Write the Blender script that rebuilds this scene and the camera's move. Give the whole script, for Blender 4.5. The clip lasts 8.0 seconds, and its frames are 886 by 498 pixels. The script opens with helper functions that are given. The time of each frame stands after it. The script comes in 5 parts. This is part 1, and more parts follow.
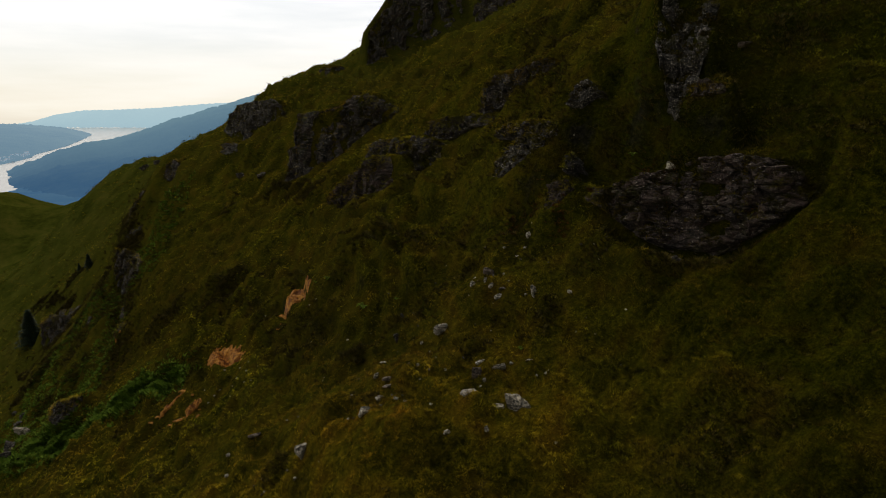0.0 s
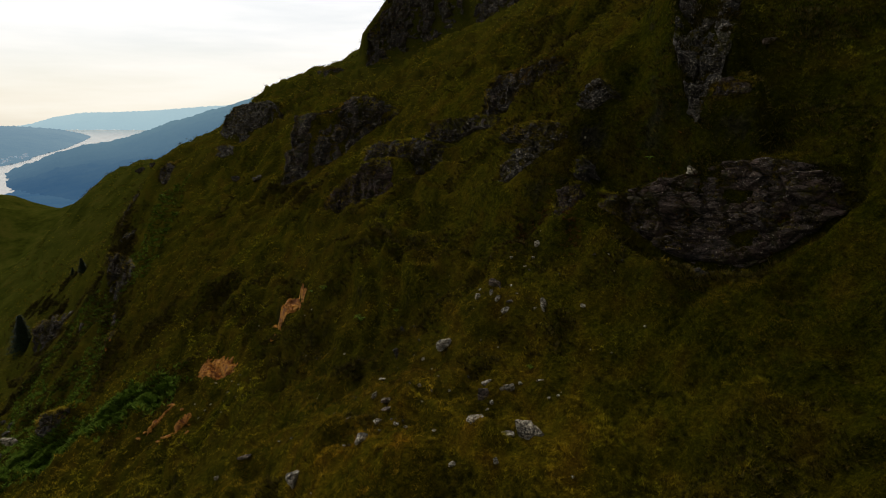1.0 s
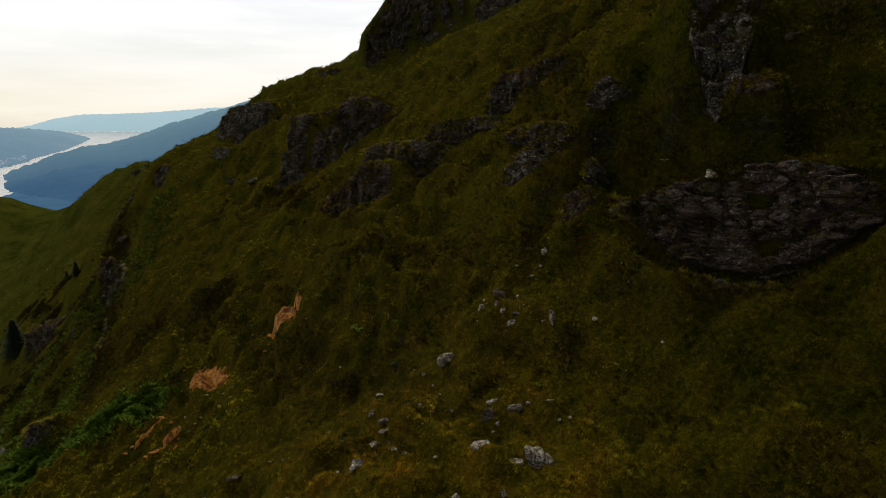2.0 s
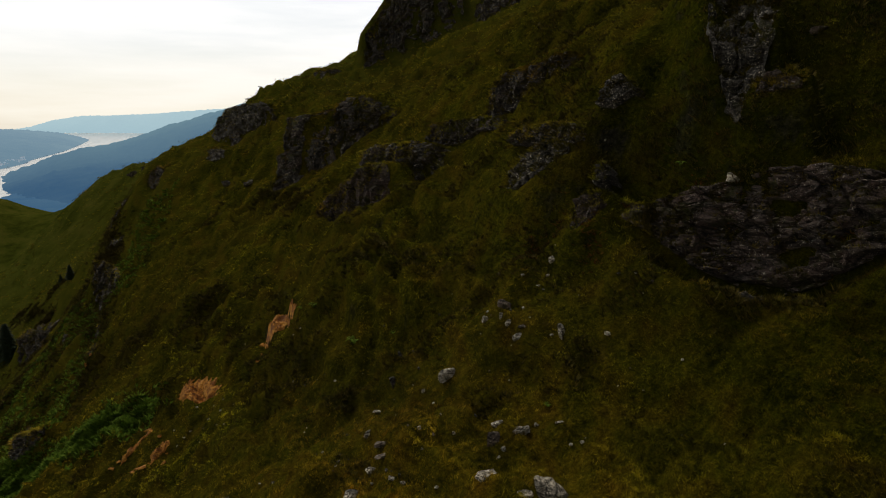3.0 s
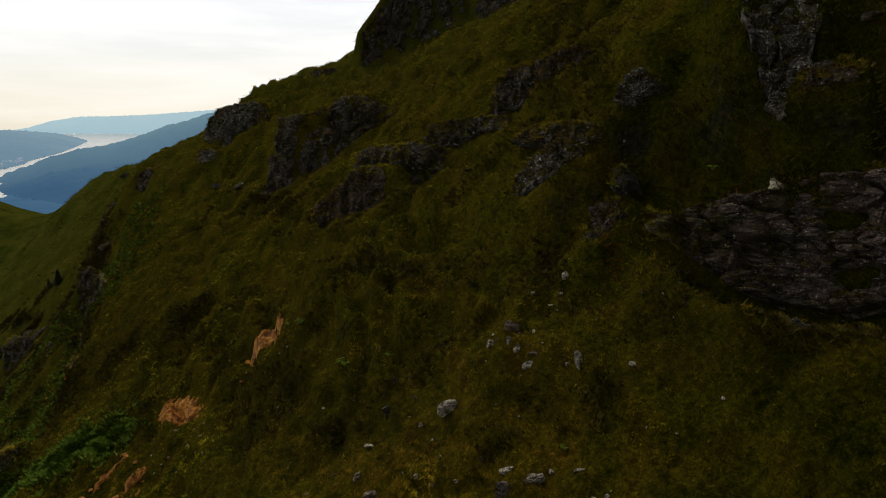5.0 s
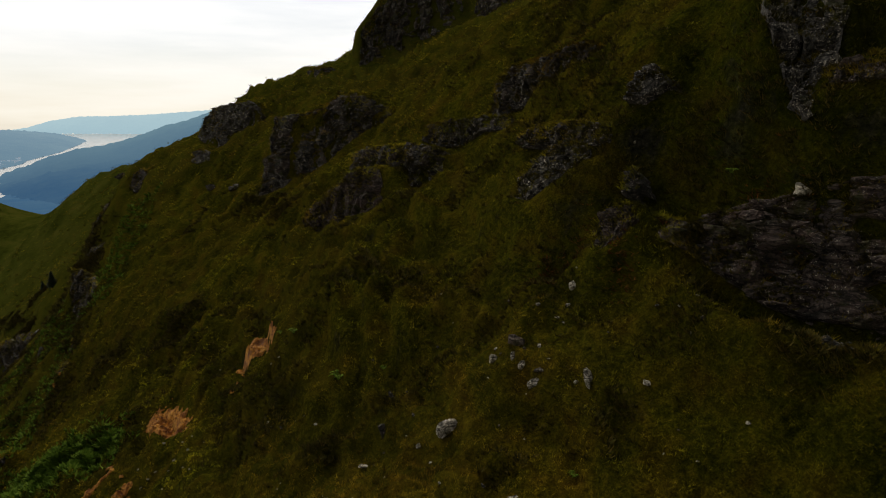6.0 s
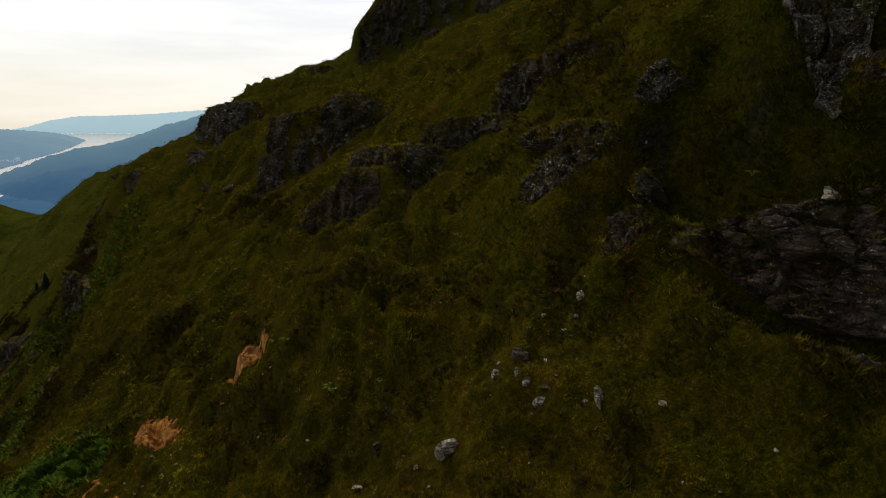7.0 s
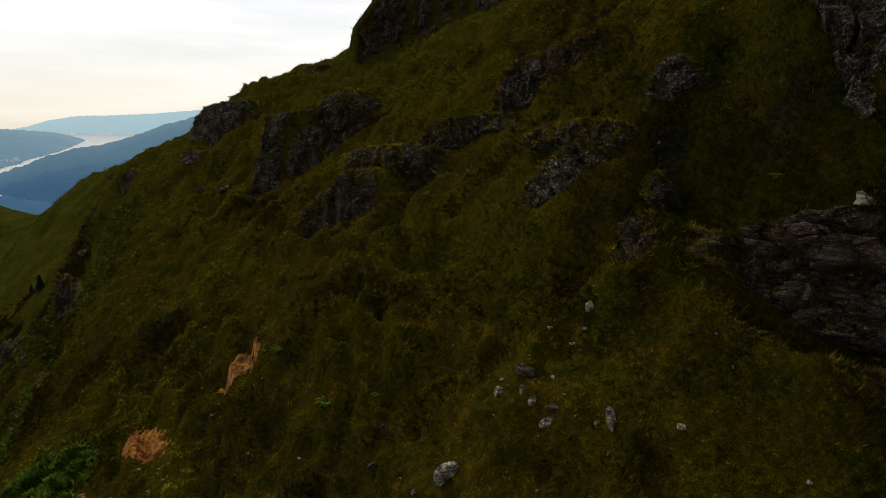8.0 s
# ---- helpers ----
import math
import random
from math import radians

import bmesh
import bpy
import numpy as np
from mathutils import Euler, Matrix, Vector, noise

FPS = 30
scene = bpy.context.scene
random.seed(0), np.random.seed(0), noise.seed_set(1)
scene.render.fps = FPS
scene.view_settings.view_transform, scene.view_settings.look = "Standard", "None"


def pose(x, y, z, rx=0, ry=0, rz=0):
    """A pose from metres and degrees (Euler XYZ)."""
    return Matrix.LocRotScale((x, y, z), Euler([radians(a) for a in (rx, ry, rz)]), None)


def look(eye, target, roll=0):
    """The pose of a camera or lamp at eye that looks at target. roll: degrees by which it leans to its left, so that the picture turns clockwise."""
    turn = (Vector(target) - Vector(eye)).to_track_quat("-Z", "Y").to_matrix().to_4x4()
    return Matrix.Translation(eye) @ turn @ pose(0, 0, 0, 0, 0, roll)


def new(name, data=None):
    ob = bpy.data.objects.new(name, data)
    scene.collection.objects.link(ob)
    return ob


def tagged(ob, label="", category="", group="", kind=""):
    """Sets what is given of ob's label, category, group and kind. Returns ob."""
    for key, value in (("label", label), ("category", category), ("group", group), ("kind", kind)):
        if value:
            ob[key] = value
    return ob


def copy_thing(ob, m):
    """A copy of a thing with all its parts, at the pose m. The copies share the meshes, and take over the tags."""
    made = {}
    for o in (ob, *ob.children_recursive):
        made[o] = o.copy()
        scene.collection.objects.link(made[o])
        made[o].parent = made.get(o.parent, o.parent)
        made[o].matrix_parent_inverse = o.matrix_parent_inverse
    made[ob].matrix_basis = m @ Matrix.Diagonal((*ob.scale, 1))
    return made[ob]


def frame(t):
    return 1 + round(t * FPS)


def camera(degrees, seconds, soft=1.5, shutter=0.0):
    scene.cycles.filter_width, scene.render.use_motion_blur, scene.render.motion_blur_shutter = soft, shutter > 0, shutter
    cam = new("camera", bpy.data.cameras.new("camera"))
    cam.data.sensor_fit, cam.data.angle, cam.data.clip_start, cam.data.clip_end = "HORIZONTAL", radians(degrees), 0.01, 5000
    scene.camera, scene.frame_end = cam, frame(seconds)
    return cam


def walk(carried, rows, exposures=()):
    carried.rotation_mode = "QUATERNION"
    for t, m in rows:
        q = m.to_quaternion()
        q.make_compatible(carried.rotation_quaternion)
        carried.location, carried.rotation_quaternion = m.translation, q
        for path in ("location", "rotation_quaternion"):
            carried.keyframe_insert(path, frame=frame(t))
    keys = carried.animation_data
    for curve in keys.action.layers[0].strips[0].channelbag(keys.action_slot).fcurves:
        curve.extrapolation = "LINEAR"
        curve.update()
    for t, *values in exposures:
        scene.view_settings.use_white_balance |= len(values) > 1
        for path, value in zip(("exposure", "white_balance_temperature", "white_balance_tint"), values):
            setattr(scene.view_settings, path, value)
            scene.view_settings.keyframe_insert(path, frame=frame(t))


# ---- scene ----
# ---- camera and its flight ----
cam = camera(73.6, 8.0, soft=1.0)
TILT = -13.0
ROWS = [
    (0.0, 0.000, 0.000, 0.000, 0.000, 0.000, 0.000),
    (0.5, -0.175, 1.692, 0.317, -0.037, 0.122, -0.027),
    (1.0, -0.332, 3.390, 0.590, -0.076, 0.272, -0.081),
    (1.5, -0.425, 4.862, 0.837, -0.102, 0.374, -0.098),
    (3.0, -0.613, 9.256, 1.632, -0.180, 0.600, -0.108),
    (3.5, -0.628, 10.518, 1.851, -0.189, 0.646, -0.115),
    (4.0, -0.671, 11.857, 2.117, -0.231, 0.683, -0.133),
    (4.5, -0.669, 13.066, 2.363, -0.247, 0.688, -0.116),
    (6.0, -0.633, 16.859, 3.185, -0.323, 0.692, -0.114),
    (6.5, -0.615, 17.999, 3.421, -0.337, 0.679, -0.118),
    (7.0, -0.589, 19.255, 3.679, -0.346, 0.662, -0.123),
    (7.5, -0.578, 20.346, 3.901, -0.370, 0.647, -0.117),
    (8.0, -0.563, 21.561, 4.172, -0.368, 0.636, -0.108),
]
walk(cam, [(t, pose(0, 0, 0, TILT) @ pose(x, y, z, 90 + pitch, roll, yaw)) for t, x, y, z, yaw, pitch, roll in ROWS])
scene.view_settings.exposure = 0.0

# ---- world and sun: a bright overcast evening sky ----
SUN_AZ, SUN_EL = 24.0, 46.0          # degrees to the left of +y, above the horizon
world = bpy.data.worlds.new("overcast_sky")
scene.world = world
world.use_nodes = True
wn, wl = world.node_tree.nodes, world.node_tree.links
wn.clear()


def wnode(kind, **values):
    node = wn.new(kind)
    for key, value in values.items():
        node.inputs[key].default_value = value
    return node


w_out = wn.new("ShaderNodeOutputWorld")
w_bg = wnode("ShaderNodeBackground", Strength=1.0)
w_sky = wn.new("ShaderNodeTexSky")
w_sky.sky_type, w_sky.sun_disc = "NISHITA", False
w_sky.sun_elevation, w_sky.sun_rotation = radians(SUN_EL), radians(-SUN_AZ)
w_sky.dust_density, w_sky.air_density = 1.0, 1.0
w_gain = wnode("ShaderNodeVectorMath")
w_gain.operation = "SCALE"
w_gain.inputs["Scale"].default_value = 0.07
w_co = wn.new("ShaderNodeTexCoord")
w_map = wn.new("ShaderNodeMapping")
w_map.inputs["Scale"].default_value = (1.2, 1.2, 9.0)
w_noise = wnode("ShaderNodeTexNoise", Scale=1.9, Detail=5.0, Roughness=0.55)
w_ramp = wn.new("ShaderNodeValToRGB")
w_ramp.color_ramp.elements[0].position, w_ramp.color_ramp.elements[1].position = 0.38, 0.6
w_ramp.color_ramp.elements[0].color = (0.68, 0.68, 0.68, 1)
w_ramp.color_ramp.elements[1].color = (1, 1, 1, 1)
w_sep = wn.new("ShaderNodeSeparateXYZ")
w_high = wn.new("ShaderNodeValToRGB")
w_high.color_ramp.elements[0].position, w_high.color_ramp.elements[1].position = 0.0, 0.9
w_high.color_ramp.elements[0].color = (1.0, 0.945, 0.82, 1)
w_high.color_ramp.elements[1].color = (0.8, 0.8, 0.78, 1)
for pos, col in ((0.06, (1.03, 0.995, 0.92, 1)), (0.12, (1.05, 1.04, 1.02, 1)), (0.2, (1.08, 1.08, 1.08, 1)), (0.4, (0.75, 0.75, 0.74, 1))):
    el = w_high.color_ramp.elements.new(pos)
    el.color = col
w_dot = wn.new("ShaderNodeVectorMath")
w_dot.operation = "DOT_PRODUCT"
w_dot.inputs[1].default_value = (-math.sin(radians(SUN_AZ)), math.cos(radians(SUN_AZ)), 0.0)
w_side = wn.new("ShaderNodeMapRange")
for key, value in (("From Min", -1.0), ("From Max", 0.7), ("To Min", 0.22), ("To Max", 1.0)):
    w_side.inputs[key].default_value = value
w_mul = wn.new("ShaderNodeMix")
w_mul.data_type, w_mul.blend_type = "RGBA", "MULTIPLY"
w_mul.inputs["Factor"].default_value = 1.0
w_mix = wn.new("ShaderNodeMix")
w_mix.data_type = "RGBA"
wl.new(w_sky.outputs[0], w_gain.inputs[0])
wl.new(w_co.outputs["Generated"], w_map.inputs[0])
wl.new(w_map.outputs[0], w_noise.inputs["Vector"])
wl.new(w_noise.outputs["Fac"], w_ramp.inputs[0])
wl.new(w_co.outputs["Generated"], w_sep.inputs[0])
wl.new(w_sep.outputs["Z"], w_high.inputs[0])
wl.new(w_co.outputs["Generated"], w_dot.inputs[0])
wl.new(w_dot.outputs["Value"], w_side.inputs["Value"])
wl.new(w_ramp.outputs[0], w_mix.inputs["Factor"])
wl.new(w_gain.outputs[0], w_mix.inputs["A"])
wl.new(w_high.outputs[0], w_mix.inputs["B"])
wl.new(w_mix.outputs["Result"], w_mul.inputs["A"])
wl.new(w_side.outputs[0], w_mul.inputs["B"])
wl.new(w_mul.outputs["Result"], w_bg.inputs["Color"])
wl.new(w_bg.outputs[0], w_out.inputs[0])

sun = new("sun", bpy.data.lights.new("sun", "SUN"))
sun.data.energy, sun.data.angle, sun.data.color = 1.5, radians(22), (1.0, 0.91, 0.74)
sun.matrix_world = look((0, 0, 0), (math.sin(radians(SUN_AZ)), -math.cos(radians(SUN_AZ)), -math.tan(radians(SUN_EL))))

# ---- noise for shapes ----


def hashed(*cells, seed=0):
    h = np.full(cells[0].shape, seed * 374761393 % 4294967291, dtype=np.uint64)
    for k, c in enumerate(cells):
        h = (h ^ (c.astype(np.int64).astype(np.uint64) * np.uint64((668265263, 2246822519, 3266489917)[k]))) * np.uint64(2654435761)
        h ^= h >> np.uint64(15)
    h = h * np.uint64(0x9E3779B97F4A7C15)
    return ((h >> np.uint64(40)).astype(np.float64)) / float(1 << 24)


def vnoise(x, y, z=None, seed=0):
    """Smooth value noise, -1 to 1."""
    axes = [x, y] if z is None else [x, y, z]
    lows = [np.floor(a) for a in axes]
    ease = [(a - l) ** 3 * ((a - l) * ((a - l) * 6 - 15) + 10) for a, l in zip(axes, lows)]
    total = 0.0
    for corner in range(1 << len(axes)):
        bits = [(corner >> k) & 1 for k in range(len(axes))]
        w = 1.0
        for b, e in zip(bits, ease):
            w = w * (e if b else 1 - e)
        total = total + w * hashed(*[l + b for l, b in zip(lows, bits)], seed=seed)
    return 2 * total - 1


def fbm(x, y, z=None, octaves=4, seed=0, gain=0.5):
    total, amp = 0.0, 1.0
    for k in range(octaves):
        f = 2.03 ** k
        total = total + amp * vnoise(x * f + 17.3 * k, y * f - 9.1 * k, None if z is None else z * f + 5.7 * k, seed + k)
        amp *= gain
    return total


def worley(x, y, z, seed=0):
    """Distance to the nearest cell point, the second nearest, and a random value of the cell."""
    cx, cy, cz = np.floor(x), np.floor(y), np.floor(z)
    d1, d2, val = np.full(x.shape, 9.0), np.full(x.shape, 9.0), np.zeros(x.shape)
    for i in (-1, 0, 1):
        for j in (-1, 0, 1):
            for k in (-1, 0, 1):
                a, b, c = cx + i, cy + j, cz + k
                d = np.sqrt((a + hashed(a, b, c, seed=seed) - x) ** 2 + (b + hashed(a, b, c, seed=seed + 1) - y) ** 2 + (c + hashed(a, b, c, seed=seed + 2) - z) ** 2)
                v = hashed(a, b, c, seed=seed + 3)
                near = d < d1
                d2 = np.where(near, d1, np.minimum(d2, d))
                val = np.where(near, v, val)
                d1 = np.where(near, d, d1)
    return d1, d2, val


def smooth(a, b, t):
    u = np.clip((t - a) / (b - a), 0, 1)
    return u * u * (3 - 2 * u)


# ---- the shape of the mountainside ----
LOCH = -112.0                        # level of the water
HEAD = radians(26.0)                 # the contours run this far to the left of +y
# knolls and hollows: x, y, radius, height
NEAR_FORMS = [
    (18, 24, 12, 1.4), (-6, 36, 12, 7.6), (24, 40, 8, 2), (14, 40, 8, 2.5), (12, 42, 12, -7),
    (4, 46, 7, 2.5), (24, 48, 8, 1.6), (-6, 48, 8, -1.3), (20, 50, 7, 3.8), (-12, 56, 18, -0.9),
    (24, 60, 12, 3.1), (12, 60, 8, 3.1), (4, 64, 8, -3.6), (10, 70, 8, 3.3), (-22, 70, 9, -2.5),
    (-12, 72, 12, 4.2), (0, 75, 8, -1.1), (-30, 78, 12, -3.4), (-34, 82, 12, 2.7), (22, 84, 28, 7.5),
]
SLOPE_FORMS = [
    (-62, 84, 28, -1.2), (-12, 84, 12, 0.5), (12, 88, 8, -4.4), (-36, 96, 12, 1.2), (-20, 100, 10, 4.6),
    (6, 102, 12, 4.7), (-45, 110, 14, 4.7), (8, 110, 14, 1.2), (-75, 110, 14, -2.2), (-76, 112, 18, -1.1),
    (-120, 120, 45, -11.6), (-12, 120, 18, 2.9), (-30, 126, 12, 1.2), (-12, 130, 14, 0.4), (-100, 130, 20, 0.9),
    (-60, 140, 16, 0.6), (-30, 140, 14, 3.2), (-70, 150, 16, 3.8), (-48, 154, 28, 9.4), (40, 160, 45, -9.2),
]
RIDGE_FORMS = [
    (4, 160, 18, 5.6), (-40, 160, 14, 3.2), (-130, 160, 25, -1.1), (-76, 168, 18, 11.3), (-116, 168, 18, -5.4),
    (-60, 174, 12, -3), (-160, 180, 45, -8.8), (-95, 190, 22, 3.7), (-22, 190, 20, -4.2), (-52, 192, 18, 8.3),
    (-72, 192, 12, 1.3), (-80, 200, 45, 8.2), (6, 210, 12, -8.1), (0, 210, 12, -8.5), (-132, 210, 28, 0.3),
    (20, 220, 45, -9.6), (-34, 224, 28, 0.4), (-150, 230, 30, -2.7), (-100, 232, 18, 4.6), (-60, 232, 18, 6.7),
]
FAR_FORMS = [
    (-132, 252, 28, 8.9), (-200, 260, 60, -4.4), (-68, 264, 18, 6.6), (-92, 264, 18, -1.4), (-34, 280, 28, -3.8),
    (-220, 280, 45, -15), (-160, 280, 28, 9.8), (-118, 294, 28, -4.1), (-56, 296, 8, -4.9), (-76, 308, 28, 2.7),
    (-220, 320, 45, -11.8), (-300, 360, 130, 126), (-52, 360, 18, -6.8), (-220, 360, 80, -38.2), (-90, 378, 28, 6.8),
    (-260, 380, 45, -24.4), (-60, 400, 80, -29.1), (-300, 406, 28, 13.5),
]
# smaller swells of the turf: x, y, radius, height
NEAR_SWELLS = [
    (2.6, 33.7, 3.2, 1), (16.8, 34.7, 3.2, 0.8), (5, 37.5, 3.2, -0.6), (-10.5, 40.2, 3.2, 0.8), (2, 41.2, 3.2, -1.6),
    (15.6, 42.8, 3.2, -0.6), (-5.4, 42.9, 3.2, 1), (0.3, 45.5, 3.4, -2.4), (10.2, 46.2, 3.5, 0.9), (5.9, 48.5, 3.6, 0.4),
    (22.5, 49.7, 3.7, -0.4), (-0.2, 50, 3.7, -0.8), (2.6, 52, 3.9, 1.5), (-10.9, 54.3, 4.1, -0.5), (7.8, 54.5, 4.1, -0.9),
    (8.8, 57.6, 4.3, -2.1), (11.6, 60.2, 4.5, 1.4), (17.6, 66, 4.9, 0.5), (-7.1, 70, 5.2, 0.6), (5.3, 73.3, 5.5, -0.5),
]
FAR_SWELLS = [
    (-19.6, 74.1, 5.6, -0.8), (-30.6, 76.4, 5.7, 0.5), (-75.2, 111.9, 8.4, -1.2), (-58.3, 120.6, 9, -0.6),
]
# rock faces, by name: heading of the face, then from end to end of its foot:
# x, y and z of the foot, height of the brow over it, how far the brow stands back, how far it is shifted along
CRAGS = {}
CRAGS["overhang"] = (222, [
    (12.3, 53.1, -7.5, 1.3, 0.6, -0.2), (13.6, 50.6, -8.3, 2, 0.9, -0.6), (14.8, 48.9, -9.3, 3.5, 1.5, -1), (15.8, 46.8, -10.2, 5.2, 2.2, -1.4),
    (17.5, 45, -10.6, 6.4, 2.7, -1.7), (19.2, 43.1, -10.5, 7.1, 3, -1.8), (20.8, 41.5, -9.5, 6.5, 2.7, -1.6), (22, 40, -7.7, 4.6, 1.9, -1),
    (23.7, 39.2, -6.6, 3.3, 1.4, -0.8), (24.8, 39.3, -5.4, 0.9, 0.4, -0.1),
])
CRAGS["slab"] = (255, [
    (18.7, 54.5, 6.1, 7.2, 6.8, 0.9), (19.4, 52.4, 2.3, 12.6, 12, 0.9), (19.6, 51.3, 0.7, 14.2, 13.5, 1.5), (20.6, 51.4, 2.1, 11.8, 11.2, 1.5),
    (21.7, 51.9, 4, 8.4, 8, 1.2), (23.1, 53.7, 6.9, 3.7, 3.5, 0.7),
])
CRAGS["shelf"] = (228, [
    (20, 49.7, 1.4, 0.9, 0.6, -0.3), (21.1, 48.5, 1.5, 1, 0.7, -0.3), (22.1, 47.5, 1.6, 0.8, 0.5, -0.2),
])
CRAGS["upper"] = (228, [
    (4.9, 82.4, 0, 3.3, 1.2, -0.6), (6.4, 79.2, 0.5, 4.3, 1.5, -1.4), (8, 76, 1.2, 4.1, 1.4, -1.1), (9.2, 73.8, 2, 3.4, 1.2, -0.7),
    (11.2, 71.8, 2.6, 3.5, 1.2, -1.3), (12.5, 70.5, 3.4, 3, 1, -1), (13.7, 69.6, 4.7, 0.8, 0.3, -0.2),
])
CRAGS["brow"] = (222, [
    (5.8, 68.2, -2.9, 1, 0.4, -0.4), (7.5, 64.5, -2.3, 1.5, 0.6, -0.6), (9.2, 61.1, -2.3, 1.7, 0.7, -0.6), (10.8, 57.7, -2.1, 1.2, 0.5, -0.4),
])
CRAGS["knob"] = (222, [
    (11.9, 58.6, 0.8, 1.4, 0.7, -0.3), (12.8, 58.4, 0.9, 2.1, 1.1, -0.8), (13.7, 58.2, 1.4, 1.7, 0.9, -0.7), (14.6, 57.9, 2.1, 0.5, 0.3, -0.3),
])
CRAGS["notch"] = (222, [
    (11.1, 55.4, -5.2, 1.1, 0.5, -0.2), (11.5, 55, -5.1, 1.6, 0.8, -0.6), (12, 54.7, -4.7, 0.8, 0.4, -0.4),
])
CRAGS["rib"] = (222, [
    (5.3, 63.9, -6.9, 1.6, 0.9, -1), (6.3, 61.8, -6.8, 2.8, 1.5, -1.7), (7.4, 60.3, -5.2, 2.4, 1.3, -1.5), (8.5, 59.2, -4, 2.2, 1.2, -1.3),
    (9.6, 58.5, -3.2, 1, 0.6, -0.4),
])
CRAGS["broken"] = (222, [
    (9.2, 55.3, -8.8, 1.1, 0.7, -0.3), (9.9, 54.1, -8.7, 2.3, 1.4, -1), (10.8, 54, -7.8, 2, 1.2, -1), (11.7, 53.9, -6.7, 1, 0.6, -0.5),
])
CRAGS["dark"] = (228, [
    (-11.9, 91.4, -8.3, 3.3, 1, -1.7), (-8.4, 85.6, -9.6, 5.8, 1.7, -2.4), (-5.6, 81.9, -9, 5.7, 1.7, -2), (-2.9, 80.1, -8.2, 5.1, 1.5, -1.7),
    (-0.5, 79.4, -5.8, 2.1, 0.6, -0.7),
])
CRAGS["mid"] = (232, [
    (-18.1, 91.5, -14, 1.5, 0.5, -0.2), (-15.1, 88, -14.2, 3.7, 1.3, -1.5), (-12.4, 84.6, -12.6, 4.6, 1.6, -1.9), (-9.5, 81.7, -11, 5.2, 1.8, -2.1),
    (-7, 79.7, -9.7, 4, 1.4, -1.7),
])
CRAGS["lip"] = (228, [
    (-2.9, 88.5, -2.8, 1.5, 0.7, -0.4), (-0.3, 84.5, -3.4, 2.7, 1.2, -1.1), (1.6, 81.5, -3.1, 2.6, 1.2, -1), (3.7, 79.4, -1.6, 1.5, 0.7, -0.5),
    (6.2, 74.2, -1.4, 1.2, 0.6, -0.4),
])
CRAGS["tall"] = (236, [
    (-31.1, 118.3, -14, 8.3, 2.5, -1.2), (-28.4, 117.1, -12.9, 12.6, 3.8, -2.8), (-25.6, 115.7, -13, 13.2, 4, -2.9), (-23, 115.6, -9.8, 10.3, 3.1, -2.6),
    (-19.8, 114.3, -9.1, 10.5, 3.2, -2.5), (-17.3, 113.8, -7.6, 10.8, 3.2, -2.5), (-14, 114.5, -3.9, 7.4, 2.2, -1.7), (-10.4, 113, -1.7, 4, 1.2, -1.1),
    (-7.5, 110.2, -0.3, 1, 0.3, -0.2),
])
CRAGS["prow"] = (228, [
    (-59.9, 166.1, -4.7, 2.5, 0.6, 0.7), (-55.6, 160.2, -5.7, 7.5, 1.9, -0.7), (-50.8, 155.6, -6.8, 9.2, 2.3, -2.8), (-46.5, 152.9, -5.5, 8.5, 2.1, -2.3),
    (-42.5, 151, -3.5, 6.8, 1.7, -2), (-39.2, 150, -2, 3.2, 0.8, -1.2),
])
CRAGS["ledge"] = (228, [
    (-55.3, 147.6, -9.9, 1.9, 1, -0.8), (-52.5, 145.9, -9.7, 2.7, 1.4, -2), (-50, 144.8, -9, 1.6, 0.8, -1.5),
])
CRAGS["spur"] = (228, [
    (-76.4, 161, -17.6, 2.9, 1.3, -1.2), (-71.8, 157.8, -17.2, 4.9, 2.2, -3.8), (-67.3, 156.9, -15.2, 1.7, 0.8, -2),
])
CRAGS["sky"] = (280, [
    (-26.5, 214.7, 16.3, 12.4, 3.7, 1.6), (-23.7, 215.9, 17.4, 14.2, 4.3, 2.1), (-19, 218.2, 19.5, 19.9, 6, 1), (-13.5, 220.4, 21.5, 24.8, 7.4, 0.2),
    (-6.8, 223.3, 25.5, 25.1, 7.5, 0.8), (0.4, 224.9, 29.3, 22.3, 6.7, 1.1), (6.5, 225.4, 31.6, 19.1, 5.7, 1),
])
CRAGS["sky2"] = (232, [
    (10.1, 221.3, 31.3, 9, 3.1, -0.7), (15.7, 215.8, 31.7, 11.3, 4, -2.4), (22.3, 210.9, 33, 10.7, 3.7, -2.2), (29.1, 206.6, 34.7, 6, 2.1, -1.4),
])
CRAGS["skyline"] = (232, [
    (-44.1, 218, 13.1, 2, 0.8, -0.3), (-38.6, 212.8, 12.4, 3.1, 1.3, -1.2), (-34.7, 212.7, 13.6, 2, 0.8, -1.1),
])
CRAGS["high"] = (228, [
    (32.5, 54.1, 8.8, 1, 0.6, -0.1), (33.6, 53.3, 8.7, 1.4, 0.8, -0.2), (34.6, 52.6, 8.8, 0.8, 0.5, -0.1),
])
CRAGS["wall"] = (255, [
    (-83.4, 143, -42.4, 8.9, 2.7, 0), (-79.6, 139.8, -44.6, 11.9, 3.6, -0.4), (-74.9, 136, -42.4, 9.6, 2.9, 0.1), (-67.9, 127.4, -37.1, 4.6, 1.4, -0.3),
])
